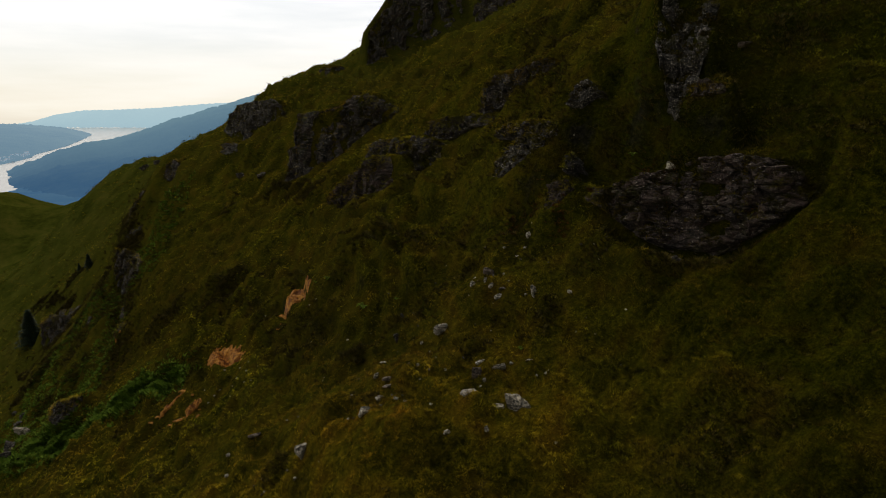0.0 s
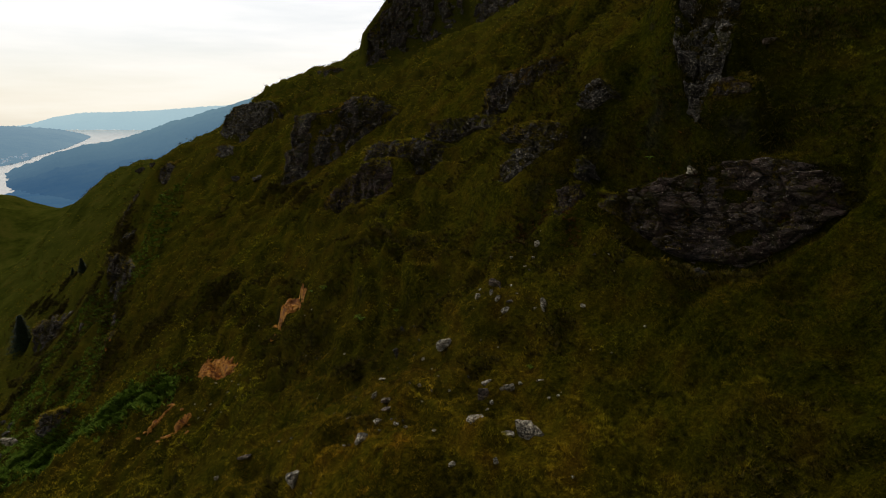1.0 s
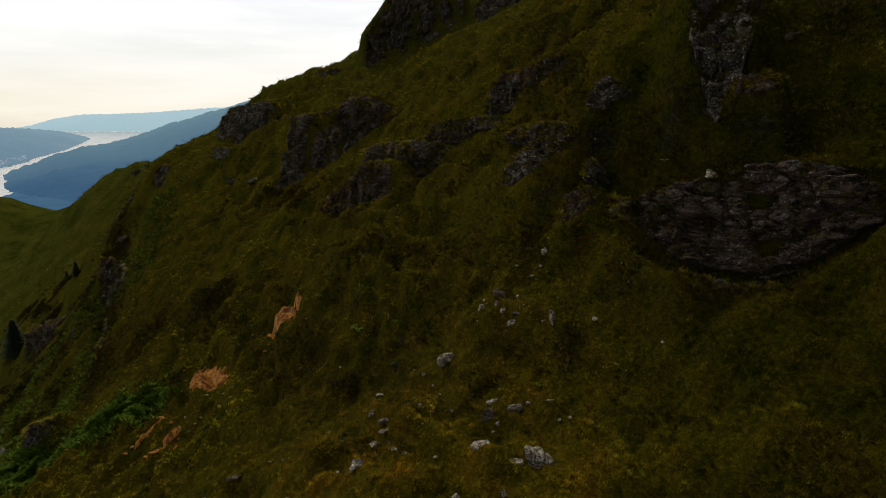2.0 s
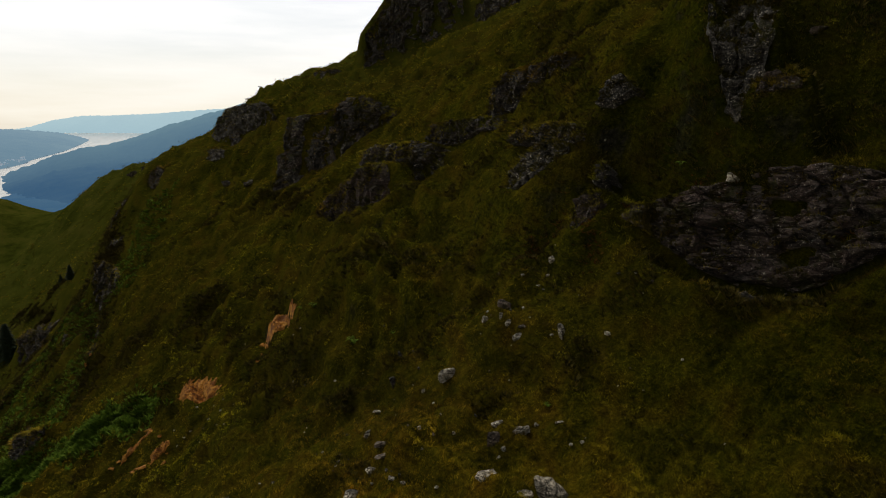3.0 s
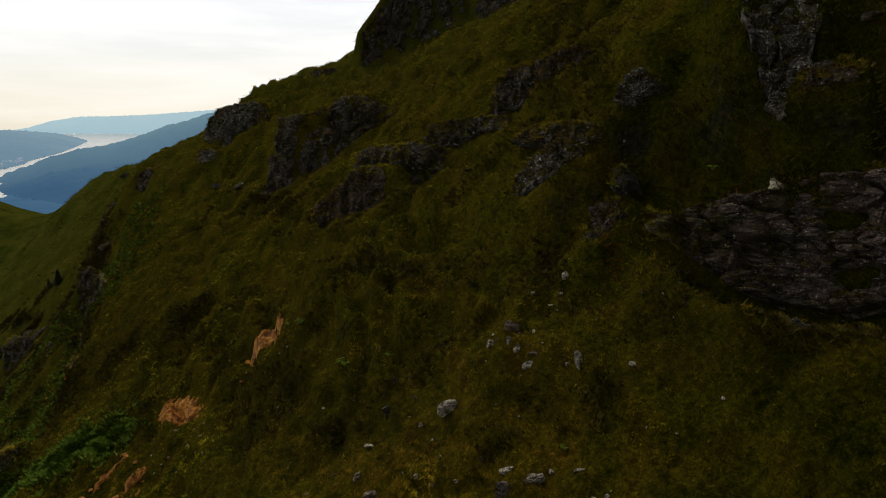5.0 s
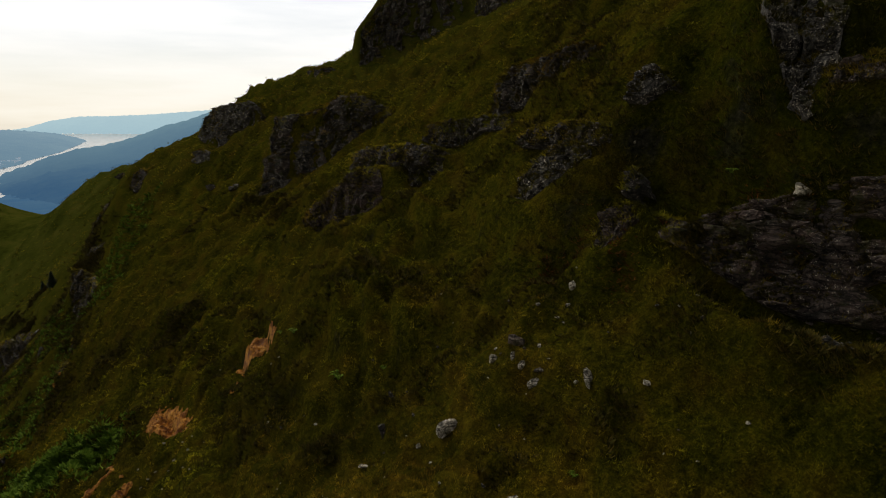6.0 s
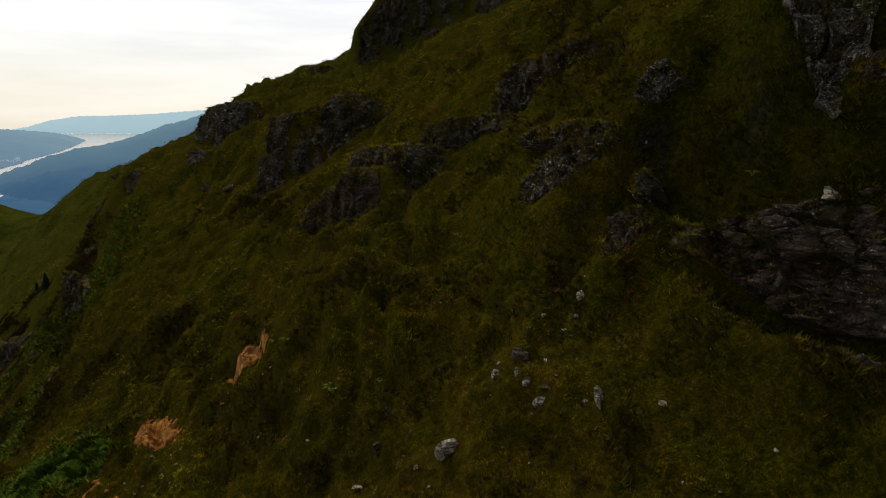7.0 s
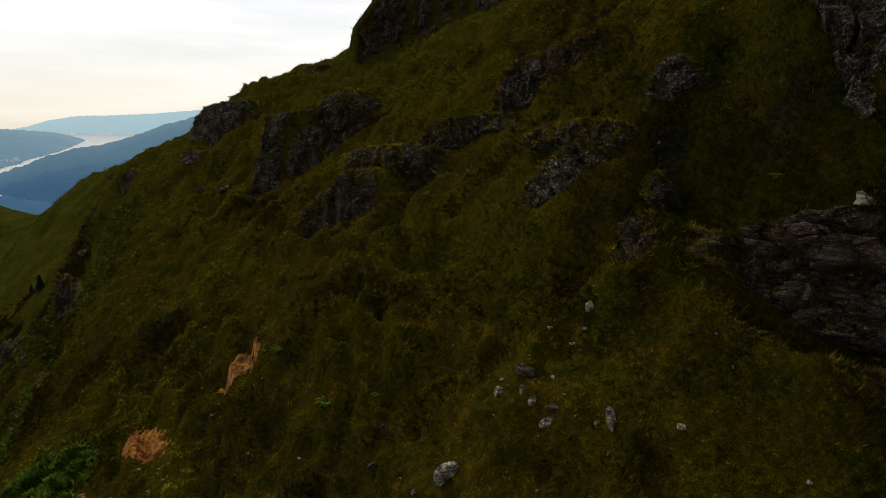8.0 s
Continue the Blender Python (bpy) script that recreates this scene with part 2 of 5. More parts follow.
CRAGS["wet"] = (255, [
    (-66.2, 110.3, -47.3, 4.9, 1.5, 0.4), (-64, 108.4, -46.3, 6.2, 1.8, 0.4), (-61.6, 107.3, -43.2, 3.4, 1, 0.3),
])
CRAGS["nook"] = (255, [
    (-124.5, 170.8, -70.3, 6.7, 2.7, -0.6), (-119.4, 167.8, -68.7, 8.7, 3.5, -1.6), (-114.7, 167, -64.8, 4.6, 1.8, -1.6),
])
CRAGS["den"] = (250, [
    (-68.6, 93.4, -52.2, 1.4, 0.7, -0.2), (-64.4, 89.3, -50.4, 2.9, 1.5, -1.3), (-61.9, 89.3, -48.8, 2.3, 1.2, -1.1), (-59.7, 89.2, -46.8, 1.3, 0.6, -0.8),
])


def plan(name, x, y):
    """Place of x, y beside a rock face: share of its length, distance beyond its ends, distance uphill of its foot."""
    heading, rows = CRAGS[name]
    c, s = -math.cos(radians(heading)), -math.sin(radians(heading))
    rows = np.array(rows)
    line, foot = rows[:, 0] * s - rows[:, 1] * c, rows[:, 0] * c + rows[:, 1] * s
    a = x * s - y * c
    at = np.interp(a, line, np.arange(len(rows)))
    beyond = np.maximum(line[0] - a, 0) + np.maximum(a - line[-1], 0)
    return at, beyond, x * c + y * s - np.interp(a, line, foot)


def lift(name, x, y, z):
    """The hillside bent to a rock face: its foot, the steep ground behind the rock, and the turf shelf on top."""
    rows = np.array(CRAGS[name][1])
    reach = 3 * rows[:, 3].max() + 8
    near = (np.abs(x - rows[:, 0].mean()) < reach + np.ptp(rows[:, 0])) & (np.abs(y - rows[:, 1].mean()) < reach + np.ptp(rows[:, 1]))
    if not near.any():
        return z
    z = z.copy()
    at, beyond, d = plan(name, x[near], y[near])
    k = np.arange(len(rows))
    foot, high, back = (np.interp(at, k, rows[:, i]) for i in (2, 3, 4))
    w = np.exp(-(beyond / (0.5 + (0.35 if high.max() < 9 else 0.12) * high)) ** 2)
    drop = 0.9 if name == "overhang" else 0.2          # the grass runs in under the overhang
    old = z[near]
    front = w * np.exp(-(d / np.minimum(3.0, 0.5 + 0.45 * high)) ** 2)
    rise = np.clip((d - 0.45) / np.maximum(back, 0.2), 0, 1)
    past = np.clip(d - back - 0.45, 0, None)
    goal = foot - drop + (high + drop - 0.2) * rise + 0.22 * past
    behind = w * np.exp(-(past / (1.3 + 0.75 * high)) ** 2)
    z[near] = np.where(d < 0, old + front * (foot - drop - old), old + behind * (goal - old))
    return z


def calm(x, y):
    """1 in the open, less beside a rock face, where the turf lies close to the rock."""
    keep = np.ones(x.shape)
    for name in CRAGS:
        rows = np.array(CRAGS[name][1])
        reach = rows[:, 3].max() + 6
        near = (np.abs(x - rows[:, 0].mean()) < reach + np.ptp(rows[:, 0])) & (np.abs(y - rows[:, 1].mean()) < reach + np.ptp(rows[:, 1]))
        if near.any():
            at, beyond, d = plan(name, x[near], y[near])
            high, back = (np.interp(at, np.arange(len(rows)), rows[:, i]) for i in (3, 4))
            keep[near] *= 1 - 0.85 * np.exp(-(beyond / (0.5 + 0.2 * high)) ** 2) * np.exp(-((d - 0.5 * back) / (0.5 * back + 0.6 + 0.15 * high)) ** 2)
    return keep


def gully(x, y):
    """The bank above the gully."""
    c, s = math.cos(radians(200)), math.sin(radians(200))
    d, along = -((x + 70) * c + (y - 125) * s), -(x + 70) * s + (y - 125) * c
    return 6 * np.exp(-(np.abs(along) / 26) ** 4) * smooth(-0.2, 1.6, d) * np.exp(-(np.clip(d - 1, 0, None) / 16) ** 2)


def hill(x, y):
    """Height of the ground without its tussocks."""
    up, along = math.cos(HEAD) * x + math.sin(HEAD) * y, -math.sin(HEAD) * x + math.cos(HEAD) * y
    z = -35 + 0.75 * up + gully(x, y)
    for cx, cy, r, h in NEAR_FORMS + SLOPE_FORMS + RIDGE_FORMS + FAR_FORMS + NEAR_SWELLS + FAR_SWELLS:
        z = z + h * np.exp(-((x - cx) ** 2 + (y - cy) ** 2) / r ** 2)
    # turf steps that follow the contours
    for wide, high, seed in ((5.2, 1.9, 151), (2.9, 0.9, 163)):
        step = up / wide + 1.1 * fbm(x / (2.6 * wide), y / (2.6 * wide), octaves=3, seed=seed)
        part_ = step - np.floor(step)
        z = z + high * (smooth(0, 0.3, part_) - part_ - 0.35) * smooth(-0.35, 0.5, fbm(x / 17, y / 17, octaves=2, seed=seed + 5)) * smooth(44, 62, y) * (1 - smooth(240, 330, y))
    z = z - 40 * np.logaddexp(0, (along - 430) / 40) * 0.8          # the ridge falls away beyond
    z = z - 60 * np.logaddexp(0, (-along - 260) / 60) * 0.5
    z = z - 30 * np.logaddexp(0, (z - 210) / 30)                     # the summit rounds off
    low = LOCH - 14
    z = low + 7 * np.logaddexp(0, (z - low) / 7)
    for name in CRAGS:
        z = lift(name, x, y, z)
    return z


def ground(x, y):
    """Height of the turf with its hummocks and tussocks."""
    near = 1 / (1 + (np.hypot(x, y) / 400) ** 2)
    bumps = 0.9 * fbm(x / 9, y / 9, octaves=3, seed=3) + 0.55 * fbm(x / 2.6, y / 2.6, octaves=2, seed=8) * near
    bumps = bumps + 0.46 * np.abs(fbm(x / 1.1, y / 1.1, octaves=2, seed=12)) * near
    up, along = math.cos(HEAD) * x + math.sin(HEAD) * y, -math.sin(HEAD) * x + math.cos(HEAD) * y
    bumps = bumps + 0.8 * fbm(up / 3.6, along / 10, octaves=2, seed=15) + 0.32 * fbm(up / 1.1, along / 3.2, octaves=2, seed=17) * near
    bumps = bumps - 0.75 * np.abs(fbm(along / 13 + 0.3 * fbm(up / 15, along / 15, seed=44), up / 48, octaves=2, seed=41)) + 0.5 * fbm(x / 21, y / 21, octaves=2, seed=47)
    far = smooth(250, 700, np.hypot(x, y))
    return hill(x, y) + bumps * (1 - far) * calm(x, y) + far * 9 * fbm(x / 120, y / 120, octaves=4, seed=20)


# ---- materials ----


def material(name):
    m = bpy.data.materials.new(name)
    m.use_nodes = True
    return m, m.node_tree.nodes, m.node_tree.links, m.node_tree.nodes["Principled BSDF"]


def noise_node(nodes, links, coord, scale, detail=4.0, rough=0.55):
    n = nodes.new("ShaderNodeTexNoise")
    n.inputs["Scale"].default_value, n.inputs["Detail"].default_value, n.inputs["Roughness"].default_value = scale, detail, rough
    links.new(coord, n.inputs["Vector"])
    return n.outputs["Fac"]


def ramp_node(nodes, links, fac, stops):
    r = nodes.new("ShaderNodeValToRGB")
    els = r.color_ramp.elements
    while len(els) < len(stops):
        els.new(0.5)
    for e, (p, c) in zip(els, stops):
        e.position, e.color = p, (*c, 1) if len(c) == 3 else c
    links.new(fac, r.inputs[0])
    return r.outputs[0]


def mix_node(nodes, links, fac, a, b, blend="MIX"):
    m = nodes.new("ShaderNodeMix")
    m.data_type, m.blend_type = "RGBA", blend
    for sock, v in ((m.inputs["Factor"], fac), (m.inputs["A"], a), (m.inputs["B"], b)):
        if isinstance(v, bpy.types.NodeSocket):
            links.new(v, sock)
        elif isinstance(v, tuple):
            sock.default_value = (*v, 1)
        else:
            sock.default_value = v
    return m.outputs["Result"]


def bump_node(nodes, links, height, strength, distance, before=None):
    b = nodes.new("ShaderNodeBump")
    b.inputs["Strength"].default_value, b.inputs["Distance"].default_value = strength, distance
    links.new(height, b.inputs["Height"])
    if before is not None:
        links.new(before, b.inputs["Normal"])
    return b.outputs[0]


def grey(v):
    return (v, v, v)


def span(n, l, coord, axis, a, b, most):
    """0 at a, most at b along an axis of the slope."""
    sep, rng_ = n.new("ShaderNodeSeparateXYZ"), n.new("ShaderNodeMapRange")
    l.new(coord, sep.inputs[0])
    l.new(sep.outputs[axis], rng_.inputs["Value"])
    rng_.interpolation_type = "SMOOTHSTEP"
    rng_.inputs["From Min"].default_value, rng_.inputs["From Max"].default_value, rng_.inputs["To Max"].default_value = a, b, most
    return rng_.outputs[0]


def both(n, l, a, b):
    """Product of two shares."""
    m = n.new("ShaderNodeMath")
    m.operation = "MULTIPLY"
    l.new(a, m.inputs[0])
    l.new(b, m.inputs[1])
    return m.outputs[0]


def turf_material():
    m, n, l, p = material("turf")
    co = n.new("ShaderNodeTexCoord").outputs["Object"]
    wide = noise_node(n, l, co, 0.045, 4, 0.6)
    mid = noise_node(n, l, co, 0.33, 5, 0.6)
    fine = noise_node(n, l, co, 2.6, 6, 0.7)
    blade = noise_node(n, l, co, 9.0, 3, 0.7)
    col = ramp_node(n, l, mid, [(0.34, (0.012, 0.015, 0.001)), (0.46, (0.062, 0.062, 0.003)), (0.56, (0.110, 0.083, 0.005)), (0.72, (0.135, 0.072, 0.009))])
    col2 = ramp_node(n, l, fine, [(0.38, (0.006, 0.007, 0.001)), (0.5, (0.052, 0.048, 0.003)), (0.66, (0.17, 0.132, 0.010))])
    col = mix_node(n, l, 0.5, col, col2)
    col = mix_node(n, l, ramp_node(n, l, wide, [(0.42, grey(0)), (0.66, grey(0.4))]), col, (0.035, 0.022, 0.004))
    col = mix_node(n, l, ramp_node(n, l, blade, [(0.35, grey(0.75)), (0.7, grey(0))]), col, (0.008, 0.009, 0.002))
    col = mix_node(n, l, span(n, l, co, "Y", 56, 36, 1.0), col, (1.25, 1.08, 1.0), "MULTIPLY")     # russet on the knoll
    col = mix_node(n, l, both(n, l, span(n, l, co, "X", 6, 20, 1.0), span(n, l, co, "Y", 74, 54, 1.0)), col, (0.48, 0.57, 0.5), "MULTIPLY")       # darker and a little greener to the right, under the crags
    col = mix_node(n, l, both(n, l, span(n, l, co, "X", 2, 12, 1.0), span(n, l, co, "Y", 50, 42, 1.0)), col, (0.85, 0.89, 0.86), "MULTIPLY")     # slightly darker towards the right of the hollow
    # smoother, greener grass on the far slopes
    away, far = n.new("ShaderNodeVectorMath"), n.new("ShaderNodeMapRange")
    away.operation = "LENGTH"
    l.new(co, away.inputs[0])
    l.new(away.outputs["Value"], far.inputs["Value"])
    far.inputs["From Min"].default_value, far.inputs["From Max"].default_value = 130, 300
    lawn = ramp_node(n, l, noise_node(n, l, co, 0.09, 8, 0.75), [(0.35, (0.020, 0.025, 0.003)), (0.5, (0.040, 0.045, 0.006)), (0.66, (0.064, 0.060, 0.010))])
    col = mix_node(n, l, far.outputs[0], col, lawn)
    # bare rock shows where the ground is too steep for turf
    geo = n.new("ShaderNodeNewGeometry")
    sep = n.new("ShaderNodeSeparateXYZ")
    l.new(geo.outputs["True Normal"], sep.inputs[0])
    edge = n.new("ShaderNodeMath")
    edge.operation = "MULTIPLY_ADD"
    l.new(mid, edge.inputs[0])
    edge.inputs[1].default_value = 0.45
    l.new(sep.outputs["Z"], edge.inputs[2])
    bare = ramp_node(n, l, edge.outputs[0], [(0.34, grey(1)), (0.46, grey(0))])
    stone = ramp_node(n, l, fine, [(0.36, (0.006, 0.006, 0.003)), (0.54, (0.02, 0.018, 0.011)), (0.66, (0.04, 0.034, 0.026)), (0.74, (0.2, 0.19, 0.17))])
    col = mix_node(n, l, bare, col, stone)
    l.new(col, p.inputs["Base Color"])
    p.inputs["Roughness"].default_value = 0.95
    p.inputs["Specular IOR Level"].default_value = 0.0
    first = bump_node(n, l, blade, 0.5, 0.12)
    l.new(bump_node(n, l, fine, 0.8, 0.35, first), p.inputs["Normal"])
    return m


def rock_material(name, dark, light, lichen=0.5, warm=(0.10, 0.075, 0.065), cover=0.565, grain=1.0):
    """Layered, jointed rock: bands of dark and light, warm stains, pale crusts of lichen, moss in the hollows."""
    m, n, l, p = material(name)
    co = n.new("ShaderNodeTexCoord").outputs["Object"]
    mp = n.new("ShaderNodeMapping")
    mp.inputs["Rotation"].default_value = (0.35, 0.2, 0.5)
    mp.inputs["Scale"].default_value = (1, 1, 3.2)
    l.new(co, mp.inputs[0])
    strata = noise_node(n, l, mp.outputs[0], 0.8, 6, 0.65)
    mid = noise_node(n, l, co, 0.5, 5, 0.6)
    fine = noise_node(n, l, co, 5.0, 6, 0.7)
    col = ramp_node(n, l, strata, [(0.36, dark), (0.5, tuple((a + b) / 2 for a, b in zip(dark, light))), (0.64, light)])
    col = mix_node(n, l, ramp_node(n, l, mid, [(0.45, grey(0)), (0.62, grey(0.75))]), col, warm)
    col = mix_node(n, l, ramp_node(n, l, fine, [(0.36, grey(0.85)), (0.5, grey(0))]), col, tuple(c * 0.35 for c in dark))
    crust = noise_node(n, l, co, 0.3 * grain, 4, 0.6)
    for scale, over in ((1.9 * grain, 0.035), (6.0 * grain, 0.0)):
        spots = noise_node(n, l, co, scale, 7, 0.8)
        share = ramp_node(n, l, spots, [(cover + over, grey(0)), (cover + over + 0.03, grey(lichen))])
        share = both(n, l, share, ramp_node(n, l, crust, [(0.36, grey(0.25)), (0.52, grey(1.0))]))
        col = mix_node(n, l, share, col, (0.60, 0.53, 0.41))
    # joints of the rock: soil and moss, and the shade of fine cracks painted dark
    warp = n.new("ShaderNodeMix")
    warp.data_type = "VECTOR"
    warp.inputs["Factor"].default_value = 0.22
    curl = n.new("ShaderNodeTexNoise")
    curl.inputs["Scale"].default_value = 0.8
    l.new(mp.outputs[0], warp.inputs["A"])
    l.new(mp.outputs[0], curl.inputs["Vector"])
    l.new(curl.outputs["Color"], warp.inputs["B"])
    for scale, wide in ((0.42, 0.05), (1.3, 0.05)):
        cells = n.new("ShaderNodeTexVoronoi")
        cells.feature = "DISTANCE_TO_EDGE"
        cells.inputs["Scale"].default_value = scale
        l.new(warp.outputs["Result"], cells.inputs["Vector"])
        col = mix_node(n, l, ramp_node(n, l, cells.outputs["Distance"], [(0.0, grey(0.85)), (wide, grey(0))]), col, (0.006, 0.006, 0.003))
    moss = noise_node(n, l, co, 0.55, 5, 0.65)
    col = mix_node(n, l, ramp_node(n, l, moss, [(0.54, grey(0)), (0.64, grey(0.85))]), col, (0.03, 0.03, 0.004))
    l.new(col, p.inputs["Base Color"])
    p.inputs["Roughness"].default_value = 0.85
    p.inputs["Specular IOR Level"].default_value = 0.2
    first = bump_node(n, l, fine, 0.9, 0.14)
    l.new(bump_node(n, l, strata, 1.0, 0.35, first), p.inputs["Normal"])
    return m


def water_material():
    m, n, l, p = material("loch_water")
    co = n.new("ShaderNodeTexCoord").outputs["Object"]
    p.inputs["Base Color"].default_value = (0.42, 0.41, 0.39, 1)
    p.inputs["Roughness"].default_value = 0.2
    p.inputs["IOR"].default_value = 1.33
    l.new(bump_node(n, l, noise_node(n, l, co, 0.02, 4), 0.25, 2.0), p.inputs["Normal"])
    return m


def haze_material(name, low, high, near, far, scale=0.02):
    """Wooded hills and houses far off; the lit air before them is painted as emission. near, far: distance and colour
    of that haze.
    """
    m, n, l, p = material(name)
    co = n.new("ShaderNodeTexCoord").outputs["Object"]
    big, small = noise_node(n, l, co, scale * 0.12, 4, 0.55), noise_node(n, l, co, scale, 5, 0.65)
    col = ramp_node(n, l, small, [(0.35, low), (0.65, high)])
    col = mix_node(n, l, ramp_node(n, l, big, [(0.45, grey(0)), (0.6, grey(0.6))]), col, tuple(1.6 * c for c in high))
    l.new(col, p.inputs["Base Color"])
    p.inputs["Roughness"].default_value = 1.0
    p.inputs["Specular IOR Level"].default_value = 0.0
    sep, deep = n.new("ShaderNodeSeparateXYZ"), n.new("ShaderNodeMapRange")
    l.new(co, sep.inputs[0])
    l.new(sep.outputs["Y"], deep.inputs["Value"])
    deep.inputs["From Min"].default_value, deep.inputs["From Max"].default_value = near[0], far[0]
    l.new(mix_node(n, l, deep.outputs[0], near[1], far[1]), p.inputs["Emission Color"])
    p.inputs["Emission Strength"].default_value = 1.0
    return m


TURF = turf_material()
ROCK = rock_material("crag_rock", (0.012, 0.011, 0.009), (0.096, 0.083, 0.070), 1.0, (0.086, 0.058, 0.045), 0.575)
WATER = water_material()

# ---- large structure ----


def mesh_object(name, verts, faces, mat, smooth_faces=True):
    me = bpy.data.meshes.new(name)
    verts, faces = np.asarray(verts, np.float32), np.asarray(faces, np.int32)
    me.vertices.add(len(verts))
    me.vertices.foreach_set("co", verts.ravel())
    k = faces.shape[1]
    me.loops.add(faces.size)
    me.loops.foreach_set("vertex_index", faces.ravel())
    me.polygons.add(len(faces))
    me.polygons.foreach_set("loop_start", np.arange(0, faces.size, k, dtype=np.int32))
    me.polygons.foreach_set("use_smooth", np.full(len(faces), smooth_faces))
    me.materials.append(mat)
    me.update(calc_edges=True)
    me.validate()
    return new(name, me)


def grid_faces(rows, cols):
    i = np.arange((rows - 1) * cols).reshape(rows - 1, cols)[:, :-1].ravel()
    return np.stack([i, i + 1, i + cols + 1, i + cols], 1)


def spaced(a, b, step, low, high, grow):
    """Even steps from a to b, then growing ones out to low and high."""
    line = list(np.arange(a, b + step / 2, step))
    for end, sign in ((high, 1), (low, -1)):
        d, at = step, line[-1] if sign > 0 else line[0]
        more = []
        while (at - end) * sign < 0:
            d *= grow
            at += sign * d
            more.append(at)
        line = line + more if sign > 0 else more[::-1] + line
    return np.array(line)


gx, gy = spaced(-42, 34, 0.36, -4700, 4700, 1.03), spaced(26, 122, 0.36, -4700, 4700, 1.027)
mx, my = np.meshgrid(gx, gy)
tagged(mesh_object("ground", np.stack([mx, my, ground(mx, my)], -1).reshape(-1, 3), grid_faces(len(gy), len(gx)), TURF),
       "steep tussocky mountainside of olive and brown moor grass", "hillside", kind="structure")

# the loch, and the wooded hills that stand round it
wx, wy = np.meshgrid(np.linspace(-6500, 4600, 24), np.linspace(-4600, 4620, 24))
tagged(mesh_object("water", np.stack([wx, wy, np.full(wx.shape, LOCH)], -1).reshape(-1, 3), grid_faces(24, 24), WATER),
       "pale calm loch winding between the hills", "loch", kind="structure")


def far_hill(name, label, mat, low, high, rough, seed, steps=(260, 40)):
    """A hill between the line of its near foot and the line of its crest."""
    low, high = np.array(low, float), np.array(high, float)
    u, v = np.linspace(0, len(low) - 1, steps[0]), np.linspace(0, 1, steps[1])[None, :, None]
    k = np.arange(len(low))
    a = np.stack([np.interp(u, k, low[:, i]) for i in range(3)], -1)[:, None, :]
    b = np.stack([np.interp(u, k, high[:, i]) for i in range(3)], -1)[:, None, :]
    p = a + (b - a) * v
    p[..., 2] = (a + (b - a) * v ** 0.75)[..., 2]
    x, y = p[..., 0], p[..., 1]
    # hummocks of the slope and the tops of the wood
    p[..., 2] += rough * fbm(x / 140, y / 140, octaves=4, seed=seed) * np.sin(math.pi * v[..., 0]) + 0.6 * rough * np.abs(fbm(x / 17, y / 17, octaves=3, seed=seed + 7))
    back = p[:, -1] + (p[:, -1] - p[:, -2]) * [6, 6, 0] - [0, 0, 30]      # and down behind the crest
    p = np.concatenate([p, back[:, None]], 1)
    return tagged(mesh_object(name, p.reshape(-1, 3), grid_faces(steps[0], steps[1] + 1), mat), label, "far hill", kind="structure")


# the last two colours of each are its painted haze, near and far
RIDGE = haze_material("ridge_wood", (0.006, 0.010, 0.008), (0.022, 0.03, 0.018), (880, (0.034, 0.09, 0.178)), (1480, (0.15, 0.25, 0.31)))
SHORE = haze_material("shore_wood", (0.006, 0.010, 0.008), (0.022, 0.03, 0.018), (400, (0.035, 0.09, 0.16)), (950, (0.05, 0.12, 0.22)))
HEADLAND = haze_material("headland_wood", (0.008, 0.012, 0.008), (0.035, 0.042, 0.028), (1300, (0.13, 0.22, 0.30)), (2900, (0.19, 0.29, 0.37)))
FAR = haze_material("far_slopes", (0.02, 0.03, 0.02), (0.04, 0.05, 0.035), (4450, (0.34, 0.49, 0.56)), (4680, (0.40, 0.55, 0.61)))
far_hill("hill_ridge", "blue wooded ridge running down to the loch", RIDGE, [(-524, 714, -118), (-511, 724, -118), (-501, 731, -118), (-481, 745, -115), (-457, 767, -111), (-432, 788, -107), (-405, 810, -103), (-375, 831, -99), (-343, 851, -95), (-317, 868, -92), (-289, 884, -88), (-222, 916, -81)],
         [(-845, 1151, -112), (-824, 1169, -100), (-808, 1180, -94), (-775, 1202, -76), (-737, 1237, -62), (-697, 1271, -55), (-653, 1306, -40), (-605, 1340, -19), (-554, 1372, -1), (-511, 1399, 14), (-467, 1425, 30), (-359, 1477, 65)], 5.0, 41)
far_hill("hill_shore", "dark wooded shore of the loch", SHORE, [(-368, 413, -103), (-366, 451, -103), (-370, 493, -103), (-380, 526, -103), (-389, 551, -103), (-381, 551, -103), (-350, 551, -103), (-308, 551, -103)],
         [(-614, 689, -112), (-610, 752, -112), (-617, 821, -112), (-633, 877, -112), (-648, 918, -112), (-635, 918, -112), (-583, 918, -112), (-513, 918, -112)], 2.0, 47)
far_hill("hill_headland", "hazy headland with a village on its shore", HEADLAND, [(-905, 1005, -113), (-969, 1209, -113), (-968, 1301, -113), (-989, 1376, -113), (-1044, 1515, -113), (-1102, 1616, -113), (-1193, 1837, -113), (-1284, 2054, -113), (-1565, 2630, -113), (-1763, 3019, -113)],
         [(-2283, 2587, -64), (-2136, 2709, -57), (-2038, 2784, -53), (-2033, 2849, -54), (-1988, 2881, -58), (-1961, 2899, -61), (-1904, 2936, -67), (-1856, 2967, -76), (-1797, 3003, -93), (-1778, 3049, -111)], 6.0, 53)
